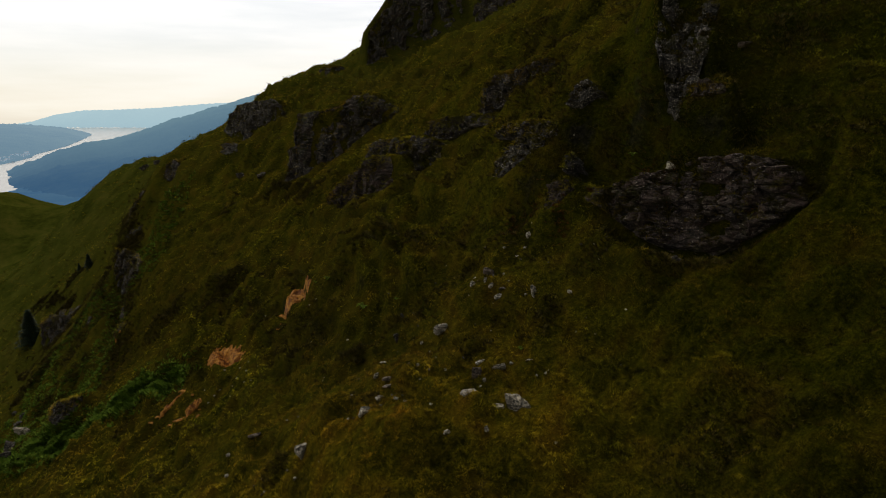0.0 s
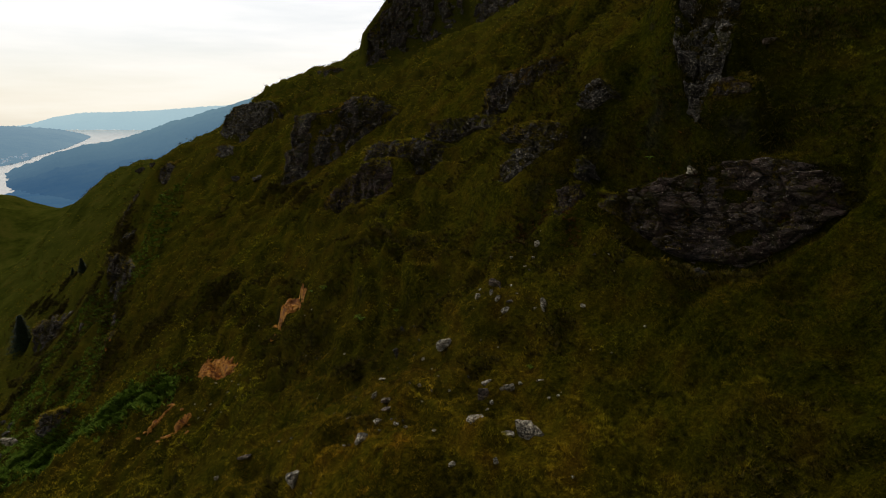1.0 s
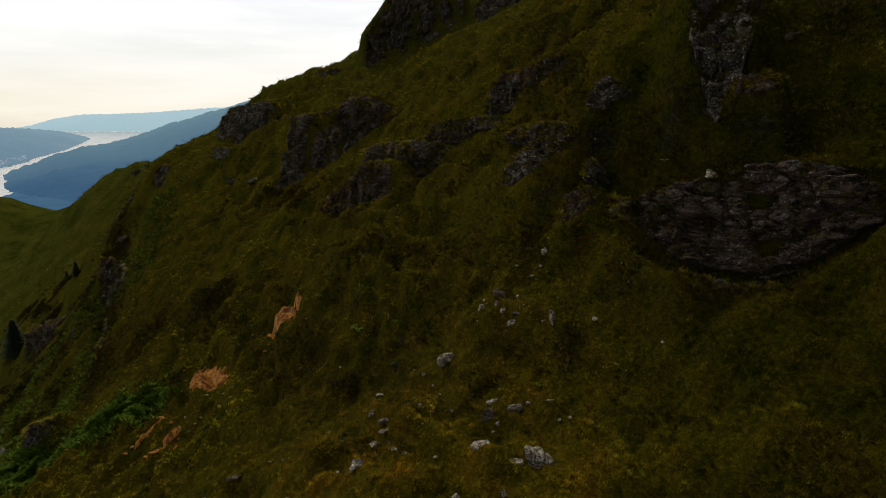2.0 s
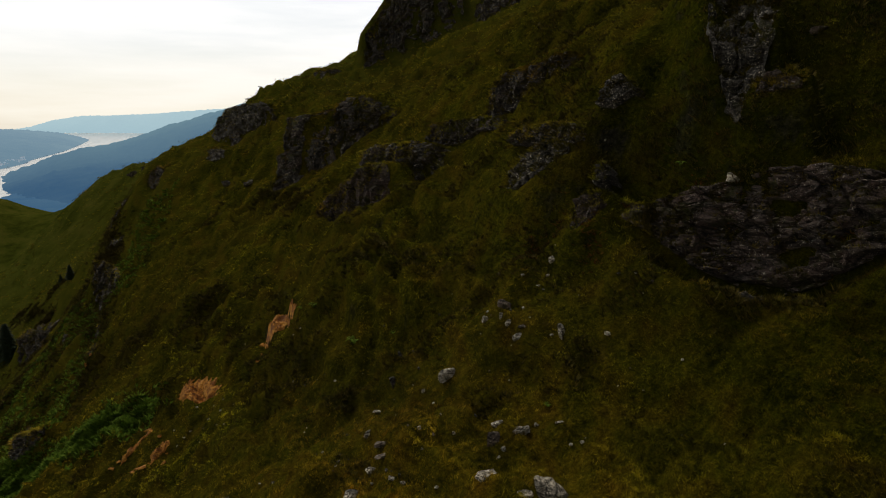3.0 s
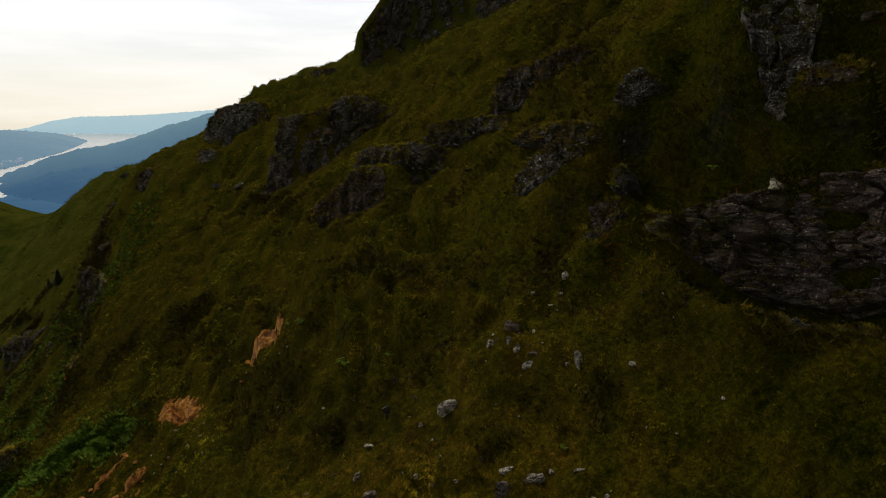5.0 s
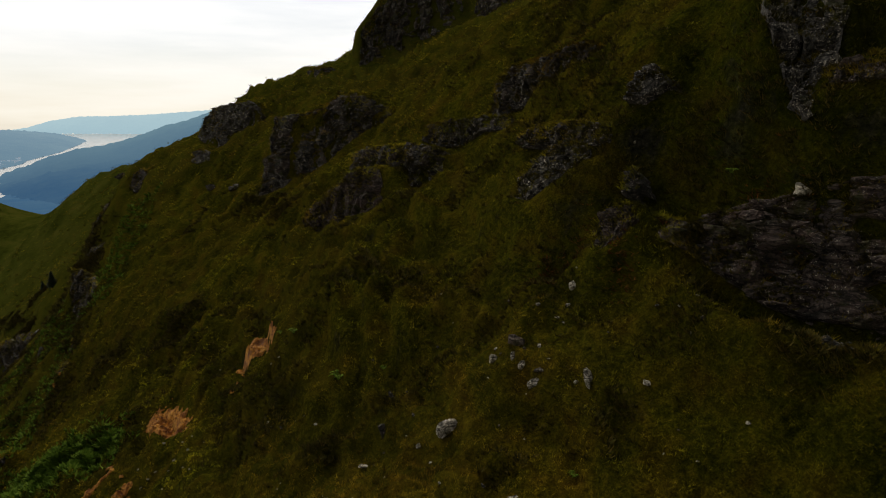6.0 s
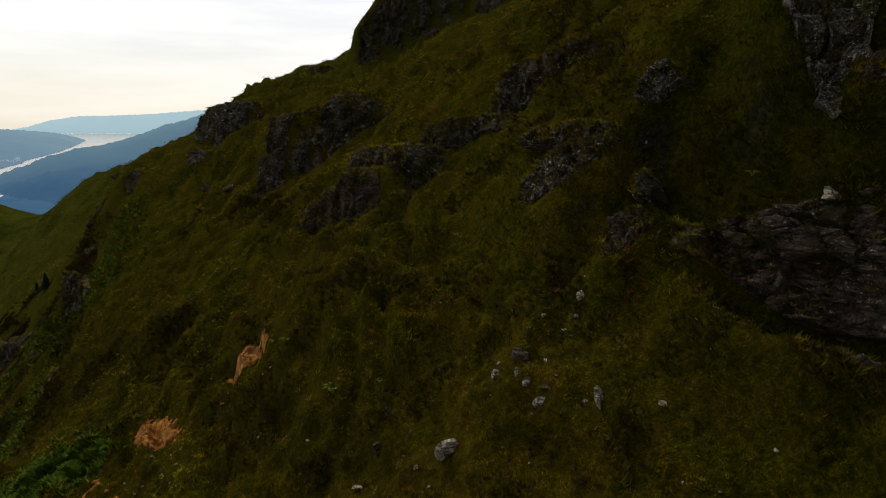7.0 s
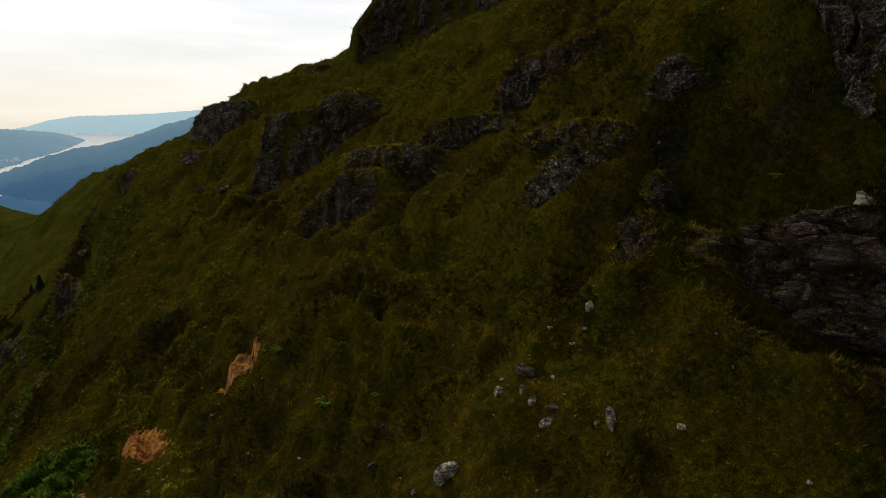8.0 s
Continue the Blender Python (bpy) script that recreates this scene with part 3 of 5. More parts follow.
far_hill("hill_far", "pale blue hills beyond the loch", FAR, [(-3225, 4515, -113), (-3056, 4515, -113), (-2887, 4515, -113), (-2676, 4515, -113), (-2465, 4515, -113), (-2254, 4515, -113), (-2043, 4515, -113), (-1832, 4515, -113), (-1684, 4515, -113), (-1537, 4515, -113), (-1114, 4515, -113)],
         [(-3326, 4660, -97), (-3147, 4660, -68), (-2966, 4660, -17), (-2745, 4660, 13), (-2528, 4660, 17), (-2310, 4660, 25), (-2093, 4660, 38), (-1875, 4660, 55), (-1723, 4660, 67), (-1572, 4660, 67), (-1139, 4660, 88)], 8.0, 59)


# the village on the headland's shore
# walls and roofs carry the painted haze too, as emission
WALLS = haze_material("harled_wall", (0.5, 0.48, 0.46), (0.75, 0.72, 0.7), (1250, (0.15, 0.23, 0.30)), (1700, (0.17, 0.25, 0.32)))
SLATES = haze_material("slate_roof", (0.16, 0.13, 0.12), (0.3, 0.24, 0.22), (1250, (0.15, 0.22, 0.28)), (1700, (0.17, 0.25, 0.31)))


def part(name, bm, mat, parent=None, label=""):
    me = bpy.data.meshes.new(name)
    bm.to_mesh(me)
    bm.free()
    me.materials.append(mat)
    ob = new(name, me)
    ob.parent = parent
    if label:
        ob["label"] = label
    return ob


def house():
    home = new("house")
    bm = bmesh.new()
    bmesh.ops.create_cube(bm, size=1, matrix=Matrix.Translation((0, 0, 3)) @ Matrix.Diagonal((13, 8, 7, 1)))
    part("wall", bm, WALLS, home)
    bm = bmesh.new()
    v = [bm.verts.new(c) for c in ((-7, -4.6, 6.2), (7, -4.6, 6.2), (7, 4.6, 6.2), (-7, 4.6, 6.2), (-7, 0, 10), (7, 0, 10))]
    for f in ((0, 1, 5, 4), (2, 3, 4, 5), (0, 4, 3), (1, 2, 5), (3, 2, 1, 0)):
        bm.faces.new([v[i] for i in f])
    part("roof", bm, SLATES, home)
    return tagged(home, "small pale house in the far village", "house", "houses of the village")


rng = np.random.RandomState(5)
first = None
for k in range(46):
    s = rng.uniform(0, 1)
    out = rng.uniform(0.012, 0.065)
    hx, hy = -966 - 85 * s, 1290 + 230 * s
    hx, hy = hx * (1 + out), hy * (1 + out)
    m = pose(hx, hy, LOCH - 1 + 65 * (0.96 * out) ** 0.75, 0, 0, rng.uniform(0, 180)) @ Matrix.Scale(0.38, 4)
    if first is None:
        first = house()
        first.matrix_world = m
    else:
        copy_thing(first, m @ Matrix.Scale(1 / 0.38, 4))

# ---- rock ----
PALE = rock_material("lichened_rock", (0.022, 0.017, 0.012), (0.19, 0.155, 0.11), 1.0, (0.13, 0.095, 0.06), 0.495, 2.2)
BROAD = rock_material("layered_rock", (0.016, 0.012, 0.010), (0.118, 0.089, 0.072), 0.9, (0.108, 0.068, 0.052), 0.59)
SLAB = rock_material("grey_rock", (0.019, 0.017, 0.014), (0.125, 0.112, 0.094), 1.0, (0.082, 0.066, 0.05), 0.565)
BROWN = rock_material("brown_rock", (0.05, 0.035, 0.026), (0.17, 0.13, 0.10), 0.6, (0.13, 0.085, 0.055))
WHITE = rock_material("quartz_rock", (0.32, 0.28, 0.2), (0.6, 0.53, 0.4), 0.5, (0.45, 0.37, 0.26))


def soil_material():
    m, n, l, p = material("bare_soil")
    co = n.new("ShaderNodeTexCoord").outputs["Object"]
    a, b = noise_node(n, l, co, 1.1, 5, 0.65), noise_node(n, l, co, 6.0, 5, 0.7)
    col = ramp_node(n, l, a, [(0.38, (0.16, 0.05, 0.005)), (0.5, (0.42, 0.16, 0.014)), (0.62, (0.62, 0.29, 0.04))])
    col = mix_node(n, l, ramp_node(n, l, b, [(0.38, grey(0.9)), (0.54, grey(0))]), col, (0.07, 0.026, 0.006))
    l.new(col, p.inputs["Base Color"])
    p.inputs["Roughness"].default_value = 0.95
    l.new(bump_node(n, l, b, 0.8, 0.15), p.inputs["Normal"])
    return m


SOIL = soil_material()


def cube_sphere(n):
    """Points on a unit cube's skin as directions, and their quads."""
    t = np.linspace(-1, 1, n)
    a, b = np.meshgrid(t, t)
    verts, faces = [], []
    quads = grid_faces(n, n)
    for k in range(3):
        for sign in (-1, 1):
            p = np.zeros((n, n, 3))
            p[..., k], p[..., (k + 1) % 3], p[..., (k + 2) % 3] = sign, a, b
            faces.append((quads if sign > 0 else quads[:, ::-1]) + len(verts) * n * n)
            verts.append(p.reshape(-1, 3))
    verts, faces = np.concatenate(verts), np.concatenate(faces)
    _, keep, where = np.unique(np.round(verts * 4096).astype(int), axis=0, return_index=True, return_inverse=True)
    return verts[keep], where.ravel()[faces]


def rock_points(n, size, seed, cell=1.5, crack=0.22, step=0.5, cuts=20):
    """An angular, jointed rock of that size round the origin: a block cut by planes, with stepped joints."""
    rng = np.random.RandomState(seed)
    p, faces = cube_sphere(n)
    way = p / np.linalg.norm(p, axis=1, keepdims=True)
    planes = rng.normal(0, 1, (cuts, 3))
    planes /= np.linalg.norm(planes, axis=1, keepdims=True)
    planes = np.concatenate([planes, [[1, 0, 0], [-1, 0, 0], [0, 1, 0], [0, -1, 0], [0, 0, 1], [0, 0, -1]]])
    gap = np.concatenate([rng.uniform(0.70, 1.12, cuts), np.full(6, 1.0)])
    reach = (gap / np.maximum(way @ planes.T, 1e-3)).min(1)
    p = way * reach[:, None] * np.array(size) / 2
    small = min(size)
    off = np.array([seed * 7.31, seed * 3.77, seed * 1.93])
    # a slanting, layered grain
    q = (p + off) @ np.array(Euler((0.3, 0.25, 0.2 + seed)).to_matrix()).T
    bend = 0.25 * cell * vnoise(q[:, 0] / cell, q[:, 1] / cell, q[:, 2] / cell, seed)
    d1, d2, val = worley((q[:, 0] + bend) / cell, (q[:, 1] - bend) / cell, q[:, 2] / (cell * (0.75, 1.7)[seed % 2]), seed)
    e1, e2, wal = worley(q[:, 0] / (cell * 0.33), q[:, 1] / (cell * 0.33), q[:, 2] / (cell * 0.2), seed + 5)
    layer = np.floor(q[:, 2] / (cell * 0.7) + 0.5 * vnoise(q[:, 0] / 3, q[:, 1] / 3, seed=seed))
    ledge = hashed(layer, layer * 0 + seed, seed=3) - 0.5
    k = min(1.0, small / 2.5)
    push = step * k * ((val - 0.5) * 1.2 + ledge * 0.35 + (wal - 0.5) * 0.3)
    push = push - crack * k * np.exp(-((d2 - d1) / 0.1) ** 2)
    push = push + 0.12 * k * fbm(q[:, 0] / 0.9, q[:, 1] / 0.9, q[:, 2] / 0.9, 3, seed)
    return p, way * push[:, None], faces


LEDGES, BROWS, HANGS = [], [], []      # level spots on the crags with turf, the edges it hangs over, and hollows with heather


def outcrop(label, heading, bulge, masses):
    """Crag of several jointed masses, its face turned to the heading. Each mass: centre, length, depth, height, seed.
    bulge: how far it stands out of the turf, as a share of its height."""
    x0, y0 = masses[0][0], masses[0][1]
    crag = new("rock_outcrop")
    crag.matrix_world = Matrix.Translation((x0, y0, masses[0][2]))
    for x, y, z, long, deep, high, seed in masses:
        far = math.hypot(x, y)
        n = int(np.clip(max(long, high) / (0.0024 * far), 14, 37))
        pts, shove, faces = rock_points(n, (long * 1.16, deep * 1.1, high * 1.08), seed, cell=float(np.clip(0.3 * high, 0.9, 3.6)), crack=0.4, step=0.25 + 0.07 * high, cuts=17)
        lean = np.array(Euler((radians(12 if "overhang" in label else -13), radians((seed * 37 % 13) - 6), 0)).to_matrix())
        turn = np.array(Euler((0, 0, radians(heading + 90 + (seed * 53 % 21) - 10))).to_matrix())
        pts, shove = pts @ lean.T @ turn.T, shove @ lean.T @ turn.T
        # the hillside holds it: the mass stands little above the turf, and sinks under it in places
        wx_, wy_ = pts[:, 0] + x, pts[:, 1] + y
        turf = ground(wx_, wy_)
        over = pts[:, 2] + z - turf
        most = high * bulge * np.clip(0.9 + 1.3 * fbm(wx_ / (0.45 * high), wy_ / (0.45 * high), pts[:, 2] / (0.45 * high), 2, seed), 0.02, 2.0) - 0.25
        most = np.maximum(most, 0.02)
        pts[:, 2] = np.where(over > 0, turf - z + most * (1 - np.exp(-np.clip(over, 0, None) / most)) - 0.2 * (most < 0.1), pts[:, 2])
        pts = pts + shove * np.clip(most / 0.8, 0.1, 1)[:, None]
        world = pts + [x, y, z]
        e = world[faces]
        nrm = np.cross(e[:, 2] - e[:, 0], e[:, 3] - e[:, 1])
        flat = nrm[:, 2] / (np.linalg.norm(nrm, axis=1) + 1e-9)
        pick = np.random.RandomState(seed).uniform(0, 1, len(flat)) < 0.5
        LEDGES.append(e.mean(1)[(flat > 0.34) & pick & (fbm(e[:, 0, 0] / 1.6, e[:, 0, 1] / 1.6, e[:, 0, 2] / 1.6, 2, 9) > -0.4)])
        ob = mesh_object("buttress", pts + [x - x0, y - y0, z - masses[0][2]], faces, ROCK, False)
        ob.parent = crag
    return tagged(crag, label, "rock outcrop")


def crag(name, label, mat, grain, cover=0.0, turf=0.9, under=0.0):
    """A rock face along its foot, built in buttresses: jointed blocks, ledges and cracks, with turf breaking it up.
    grain: "bed" for level layers, "joint" for upright fissures. cover: how much of it the turf hides; turf: how far
    it closes over the edges; under: how far the foot is undercut."""
    heading, rows = CRAGS[name]
    rows = np.array(rows)
    n = len(rows)
    seed = 11 + 7 * list(CRAGS).index(name)
    far = math.hypot(rows[:, 0].mean(), rows[:, 1].mean() - 8)
    fine = max(0.0021 * far, 0.085)
    up = -np.array([math.cos(radians(heading)), math.sin(radians(heading)), 0])
    side = np.array([up[1], -up[0], 0])
    tall = float(rows[:, 3].max())
    length = float(np.hypot(np.diff(rows[:, 0]), np.diff(rows[:, 1])).sum())
    ns, nv = int(np.clip(length / fine, 16, 300)), int(np.clip(1.15 * math.hypot(tall, rows[:, 4].max()) / fine, 10, 130))
    at, v = np.meshgrid(np.linspace(0, n - 1, ns), np.linspace(-0.12, 1.0, nv))
    k = np.arange(n)
    fx, fy, fz, high, back, shift = (np.interp(at, k, rows[:, i]) for i in range(6))
    p = np.stack([fx, fy, fz], -1) + v[..., None] * (up * back[..., None] + side * shift[..., None])
    p[..., 2] += v * high
    if under:
        p = p + up * (under * smooth(0.1, -0.12, v))[..., None]
        p[..., 2] += 0.5 * under * smooth(0.1, -0.12, v)
    x, y, z = p[..., 0], p[..., 1], p[..., 2]
    slope = math.atan2(rows[:, 4].sum(), rows[:, 3].sum())
    out = -up * math.cos(slope) + np.array([0, 0, math.sin(slope)])
    # blocks between joints, in three sizes, and the layers of the rock
    q = np.stack([x * side[0] + y * side[1], -(x * up[0] + y * up[1]), z], -1)
    q = q @ np.array(Euler((0.15, 0.22 if grain == "bed" else -0.16, 0.1)).to_matrix()).T
    c = float(np.clip(0.3 * tall, 0.7, 2.4 if grain == "bed" else 4.2))
    wide, deep = (1.35, 0.65) if grain == "bed" else (0.6, 1.9)
    bend = 0.3 * c * vnoise(q[..., 0] / c, q[..., 1] / c, q[..., 2] / c, seed)
    d1, d2, big = worley((q[..., 0] + bend) / (c * wide), q[..., 1] / c, (q[..., 2] - bend) / (c * deep), seed)
    e1, e2, mid = worley((q[..., 0] - bend) / (0.42 * c * wide), q[..., 1] / (0.42 * c), (q[..., 2] + 0.5 * bend) / (0.42 * c * deep), seed + 5)
    g1, g2, small = worley(q[..., 0] / (0.17 * c * wide), q[..., 1] / (0.17 * c), q[..., 2] / (0.17 * c * deep), seed + 9)
    push = 0.5 * c * (big - 0.4) + 0.24 * c * (mid - 0.5) + 0.10 * c * (small - 0.5)
    push = push - 0.16 * c * np.exp(-((d2 - d1) / 0.07) ** 2) - 0.08 * c * np.exp(-((e2 - e1) / 0.09) ** 2)
    layer = q[..., 2] / (0.3 * c) + 0.6 * vnoise(q[..., 0] / 2.5, q[..., 1] / 2.5, seed=seed + 2)
    push = push + (0.08 if grain == "bed" else 0.05) * c * (layer - np.floor(layer) - 0.5)
    push = push + 0.05 * c * fbm(q[..., 0] / (0.3 * c), q[..., 1] / (0.3 * c), q[..., 2] / (0.3 * c), 3, seed)
    # the turf closes over its ends and its brow, and takes the flatter hollows
    room = np.clip(np.minimum(np.minimum(at, n - 1 - at) / (n - 1) * length, 3.0) + 0.5 * fbm(q[..., 0] / (0.4 * c), q[..., 2] / (0.4 * c), octaves=2, seed=seed + 6), 0, None)
    edge = np.exp(-room / (0.25 + 0.06 * tall)) + 0.8 * np.exp(-np.clip(1 - v, 0, None) * high / (0.2 + 0.05 * tall))
    hold = fbm(q[..., 0] / (0.9 * c), q[..., 1] / (0.9 * c), q[..., 2] / (0.9 * c), 3, seed + 4)
    sink = turf * edge * (0.7 + 0.9 * hold) + (0.5 + 0.2 * c) * smooth(0.4 - cover, 0.65 - cover, hold)
    push = np.clip(push, -0.3 * c, 0.45 * c) * np.clip(high / 2.0, 0.25, 1) * np.clip(1 - 0.8 * turf * edge, 0.1, 1) - sink + 0.12
    p = p + out * push[..., None]
    ragged = 0.12 * c * fbm(at * 3, v * 5, octaves=3, seed=seed + 3)
    p = p + side * ragged[..., None]
    # rim that runs back into the hill
    ring = np.pad(p, ((1, 1), (1, 1), (0, 0)), mode="edge")
    inner = up * 1.3 - np.array([0, 0, 0.5])
    ring[0] += inner
    ring[-1] += inner
    ring[1:-1, 0] += inner
    ring[1:-1, -1] += inner
    p = ring
    base = np.array([rows[:, 0].mean(), rows[:, 1].mean(), rows[:, 2].min()])
    thing = new("rock_outcrop")
    thing.matrix_world = Matrix.Translation(base)
    cuts = np.unique(np.linspace(0, p.shape[1] - 1, max(2, n // 2 + 1)).astype(int))
    for a, b in zip(cuts[:-1], cuts[1:]):
        piece = p[:, a:b + 1]
        mesh_object("buttress", piece.reshape(-1, 3) - base, grid_faces(*piece.shape[:2]), mat, False).parent = thing
    p = p[max(2, nv // 6):-1, 1:-1]
    e = np.stack([p[:-1, :-1], p[:-1, 1:], p[1:, 1:], p[1:, :-1]], 2).reshape(-1, 4, 3)
    nrm = np.cross(e[:, 2] - e[:, 0], e[:, 3] - e[:, 1])
    flat = nrm[:, 2] / (np.linalg.norm(nrm, axis=1) + 1e-9)
    mid_ = e.mean(1)
    rng = np.random.RandomState(seed)
    share = min(1.0, 0.7 * (fine / 0.12) ** 2)
    LEDGES.append(mid_[(flat > 0.42) & (rng.uniform(0, 1, len(flat)) < share) & (fbm(mid_[:, 0] / 1.6, mid_[:, 1] / 1.6, mid_[:, 2] / 1.6, 2, 9) > -0.15)])
    wild = fbm(mid_[:, 0] / (0.55 * c), mid_[:, 1] / (0.55 * c), mid_[:, 2] / (0.55 * c), 3, seed + 12)
    HANGS.append(mid_[(wild > 0.42) & (rng.uniform(0, 1, len(flat)) < 0.6 * share)])
    # turf that hangs over the brow
    count = int(length * 42 * min(1.0, 60 / far))
    s_ = rng.uniform(0, n - 1, count)
    line = np.stack([np.interp(s_, k, rows[:, i]) for i in range(6)], -1)
    over = rng.uniform(-0.3 - 0.05 * tall, 0.8, count) + 0.25 * fbm(s_ * 2.3, s_ * 0, octaves=2, seed=seed + 8)
    bx, by = line[:, 0] + up[0] * (line[:, 4] + over) + side[0] * line[:, 5], line[:, 1] + up[1] * (line[:, 4] + over) + side[1] * line[:, 5]
    BROWS.append(np.stack([bx, by, np.maximum(ground(bx, by), line[:, 2] + line[:, 3] - 0.2 + 0.9 * np.minimum(over, 0) * line[:, 3] / np.maximum(line[:, 4], 0.4))], -1))
    return tagged(thing, label, "rock outcrop")


crag("overhang", "broad brown-grey rock overhang with lichen and turf on its ledges", BROAD, "bed", -0.25, 0.8, 1.1)
crag("slab", "long pale grey slab leaning on the grass slope", SLAB, "bed", -0.3, 0.6)
crag("shelf", "low brownish rock shelf beside the grey slab", BROAD, "bed")
crag("knob", "lichened grey knob of rock bedded in the turf", SLAB, "joint")
crag("upper", "dark wet rock face under a turf brow", ROCK, "joint", 0.12)
crag("rib", "grey slanting rock rib speckled with pale lichen", SLAB, "bed")
crag("brow", "dark mossy rock edge under hanging turf", ROCK, "joint", 0.5)
crag("broken", "broken brown rocks half sunk in heather", BROAD, "joint", 0.2)
crag("notch", "small dark rock step streaked with lichen", ROCK, "joint")
crag("mid", "craggy brown-grey buttress capped with grass", BROAD, "joint")
crag("dark", "dark broken crag speckled with white lichen", ROCK, "joint")
crag("lip", "dark rock edge below a bright turf shelf", ROCK, "joint", 0.5)
crag("tall", "tall fissured grey cliff above the grass", ROCK, "joint", 0.08)
crag("prow", "pale rock prow on the edge of the ridge", SLAB, "joint", 0.0, 0.35)
crag("ledge", "small grey outcrop on the ridge", SLAB, "joint")
crag("spur", "small dark outcrop on the grassy spur", ROCK, "joint")
crag("sky", "high dark crag on the skyline", ROCK, "joint", 0.0, 0.1)
crag("sky2", "dark crag band high on the mountain", ROCK, "joint", 0.0, 0.4)
crag("skyline", "small grey outcrop near the skyline", ROCK, "joint")
crag("high", "grey rock band high on the slope", SLAB, "bed")
crag("wall", "dark wet wall of the gully with hanging plants", ROCK, "joint", 0.1)
crag("wet", "brown rock streak low on the gully's bank", BROAD, "joint", 0.1)
crag("nook", "dark rock step beside the lone spruce", ROCK, "joint", 0.15)
crag("den", "low dark rocks beside the bracken", ROCK, "joint", 0.1)
outcrop("low dark rock rib half sunk in the grass", 228, 0.3, [
    (17.7, 42.7, -11.1, 2.2, 1, 1.8, 8),
    (18.9, 41.8, -10.7, 2.5, 1.1, 1.8, 9)])
outcrop("dark gully wall with hanging grass", 215, 0.2, [
    (-85.8, 166.9, -27.5, 9, 5.3, 13, 29),
    (-81.5, 155, -34.7, 11.1, 5, 12.2, 30),
    (-76.4, 143.2, -41.2, 11, 6.2, 15.3, 31),
    (-68.9, 125.9, -45, 9.2, 5.2, 12.8, 32),
    (-60.9, 108.4, -45, 7.6, 3.6, 8.9, 33)])
outcrop("dark weathered rock step on the lower slope", 222, 0.3, [
    (-112.3, 169.7, -63.4, 13.9, 6.3, 12.6, 34)])
outcrop("grey rocks at the edge of the bracken", 215, 0.3, [
    (-80.1, 113.1, -62.3, 8.7, 3.9, 5.9, 50),
    (-90.9, 115.3, -71.7, 15.8, 7.1, 6.6, 51)])


# loose stones, by kind: x, y, width, height
BOULDERS = {}
BOULDERS["white"] = [
    (8, 53.9, 0.65, 0.82), (10.3, 46, 0.43, 0.32), (18.5, 48.1, 0.95, 0.66),
]
BOULDERS["pale"] = [
    (2.7, 51.6, 0.67, 0.79), (3.7, 50.2, 0.3, 0.91), (4.2, 49.7, 0.45, 0.68), (4.7, 48.7, 0.67, 0.89), (7.6, 47.5, 0.8, 1.3), (7, 47.8, 0.36, 0.29),
    (-0.2, 49.3, 1.31, 1.08), (-1.9, 50, 0.36, 0.48), (-5.7, 52.7, 0.79, 0.26), (-5.7, 47, 0.62, 0.54), (-1.9, 42.2, 0.26, 0.39), (2.9, 42.9, 0.74, 0.4),
    (4.3, 42.5, 1.14, 0.67), (3.1, 41, 0.32, 0.45), (5.3, 42.9, 0.41, 0.27), (6.6, 42.2, 0.6, 0.2), (0.2, 42.8, 0.27, 0.27), (6.8, 52.6, 0.4, 0.2),
    (5.7, 53.5, 0.41, 0.24), (3.6, 35.9, 0.93, 0.55),
]
BOULDERS["pale"] += [
    (1.7, 36.3, 1.16, 0.43), (4.3, 42.6, 1.08, 0.45), (-4.8, 41.4, 0.89, 0.45), (-5.4, 37.4, 0.9, 0.82), (-10.4, 39.6, 1.19, 1.28), (-20.3, 50.4, 0.6, 0.42),
    (-19.1, 46.5, 0.45, 0.34), (0.2, 33.3, 0.51, 0.44), (2.7, 33.4, 0.3, 0.59), (6.9, 32.4, 0.29, 0.22), (-86.7, 111.2, 3.85, 1.33), (-3.3, 38.1, 0.41, 0.29),
    (-2.6, 37.7, 0.33, 0.24), (2.8, 40.7, 0.3, 0.26),
]
BOULDERS["brown"] = [
    (4.1, 51.9, 1.02, 0.79), (-4.2, 42.7, 1.16, 0.41), (2.6, 41.6, 0.85, 1.37), (-4, 41.1, 1.14, 0.26), (-17.7, 50.2, 1.28, 0.35), (25.5, 52.6, 1.26, 0.44),
]
BOULDERS["grey"] = [
    (5.1, 49.1, 0.6, 0.33), (-4.4, 53.4, 0.52, 1.38), (-4, 55.9, 0.36, 1.16), (-45.8, 134.1, 1.73, 1.49), (-39, 128.3, 2.33, 1.16), (-80.6, 99.3, 2.71, 2.98),
    (-91.5, 116.2, 2.16, 1.24), (-77.5, 93.7, 1.81, 2.07), (-86.8, 137.8, 1.3, 3.58), (-93.2, 120.2, 2.28, 1.52), (-103.1, 130.1, 1.37, 1.09), (-123.8, 248.2, 5.18, 2.35),
    (-114.1, 238.8, 3.17, 1.81),
]
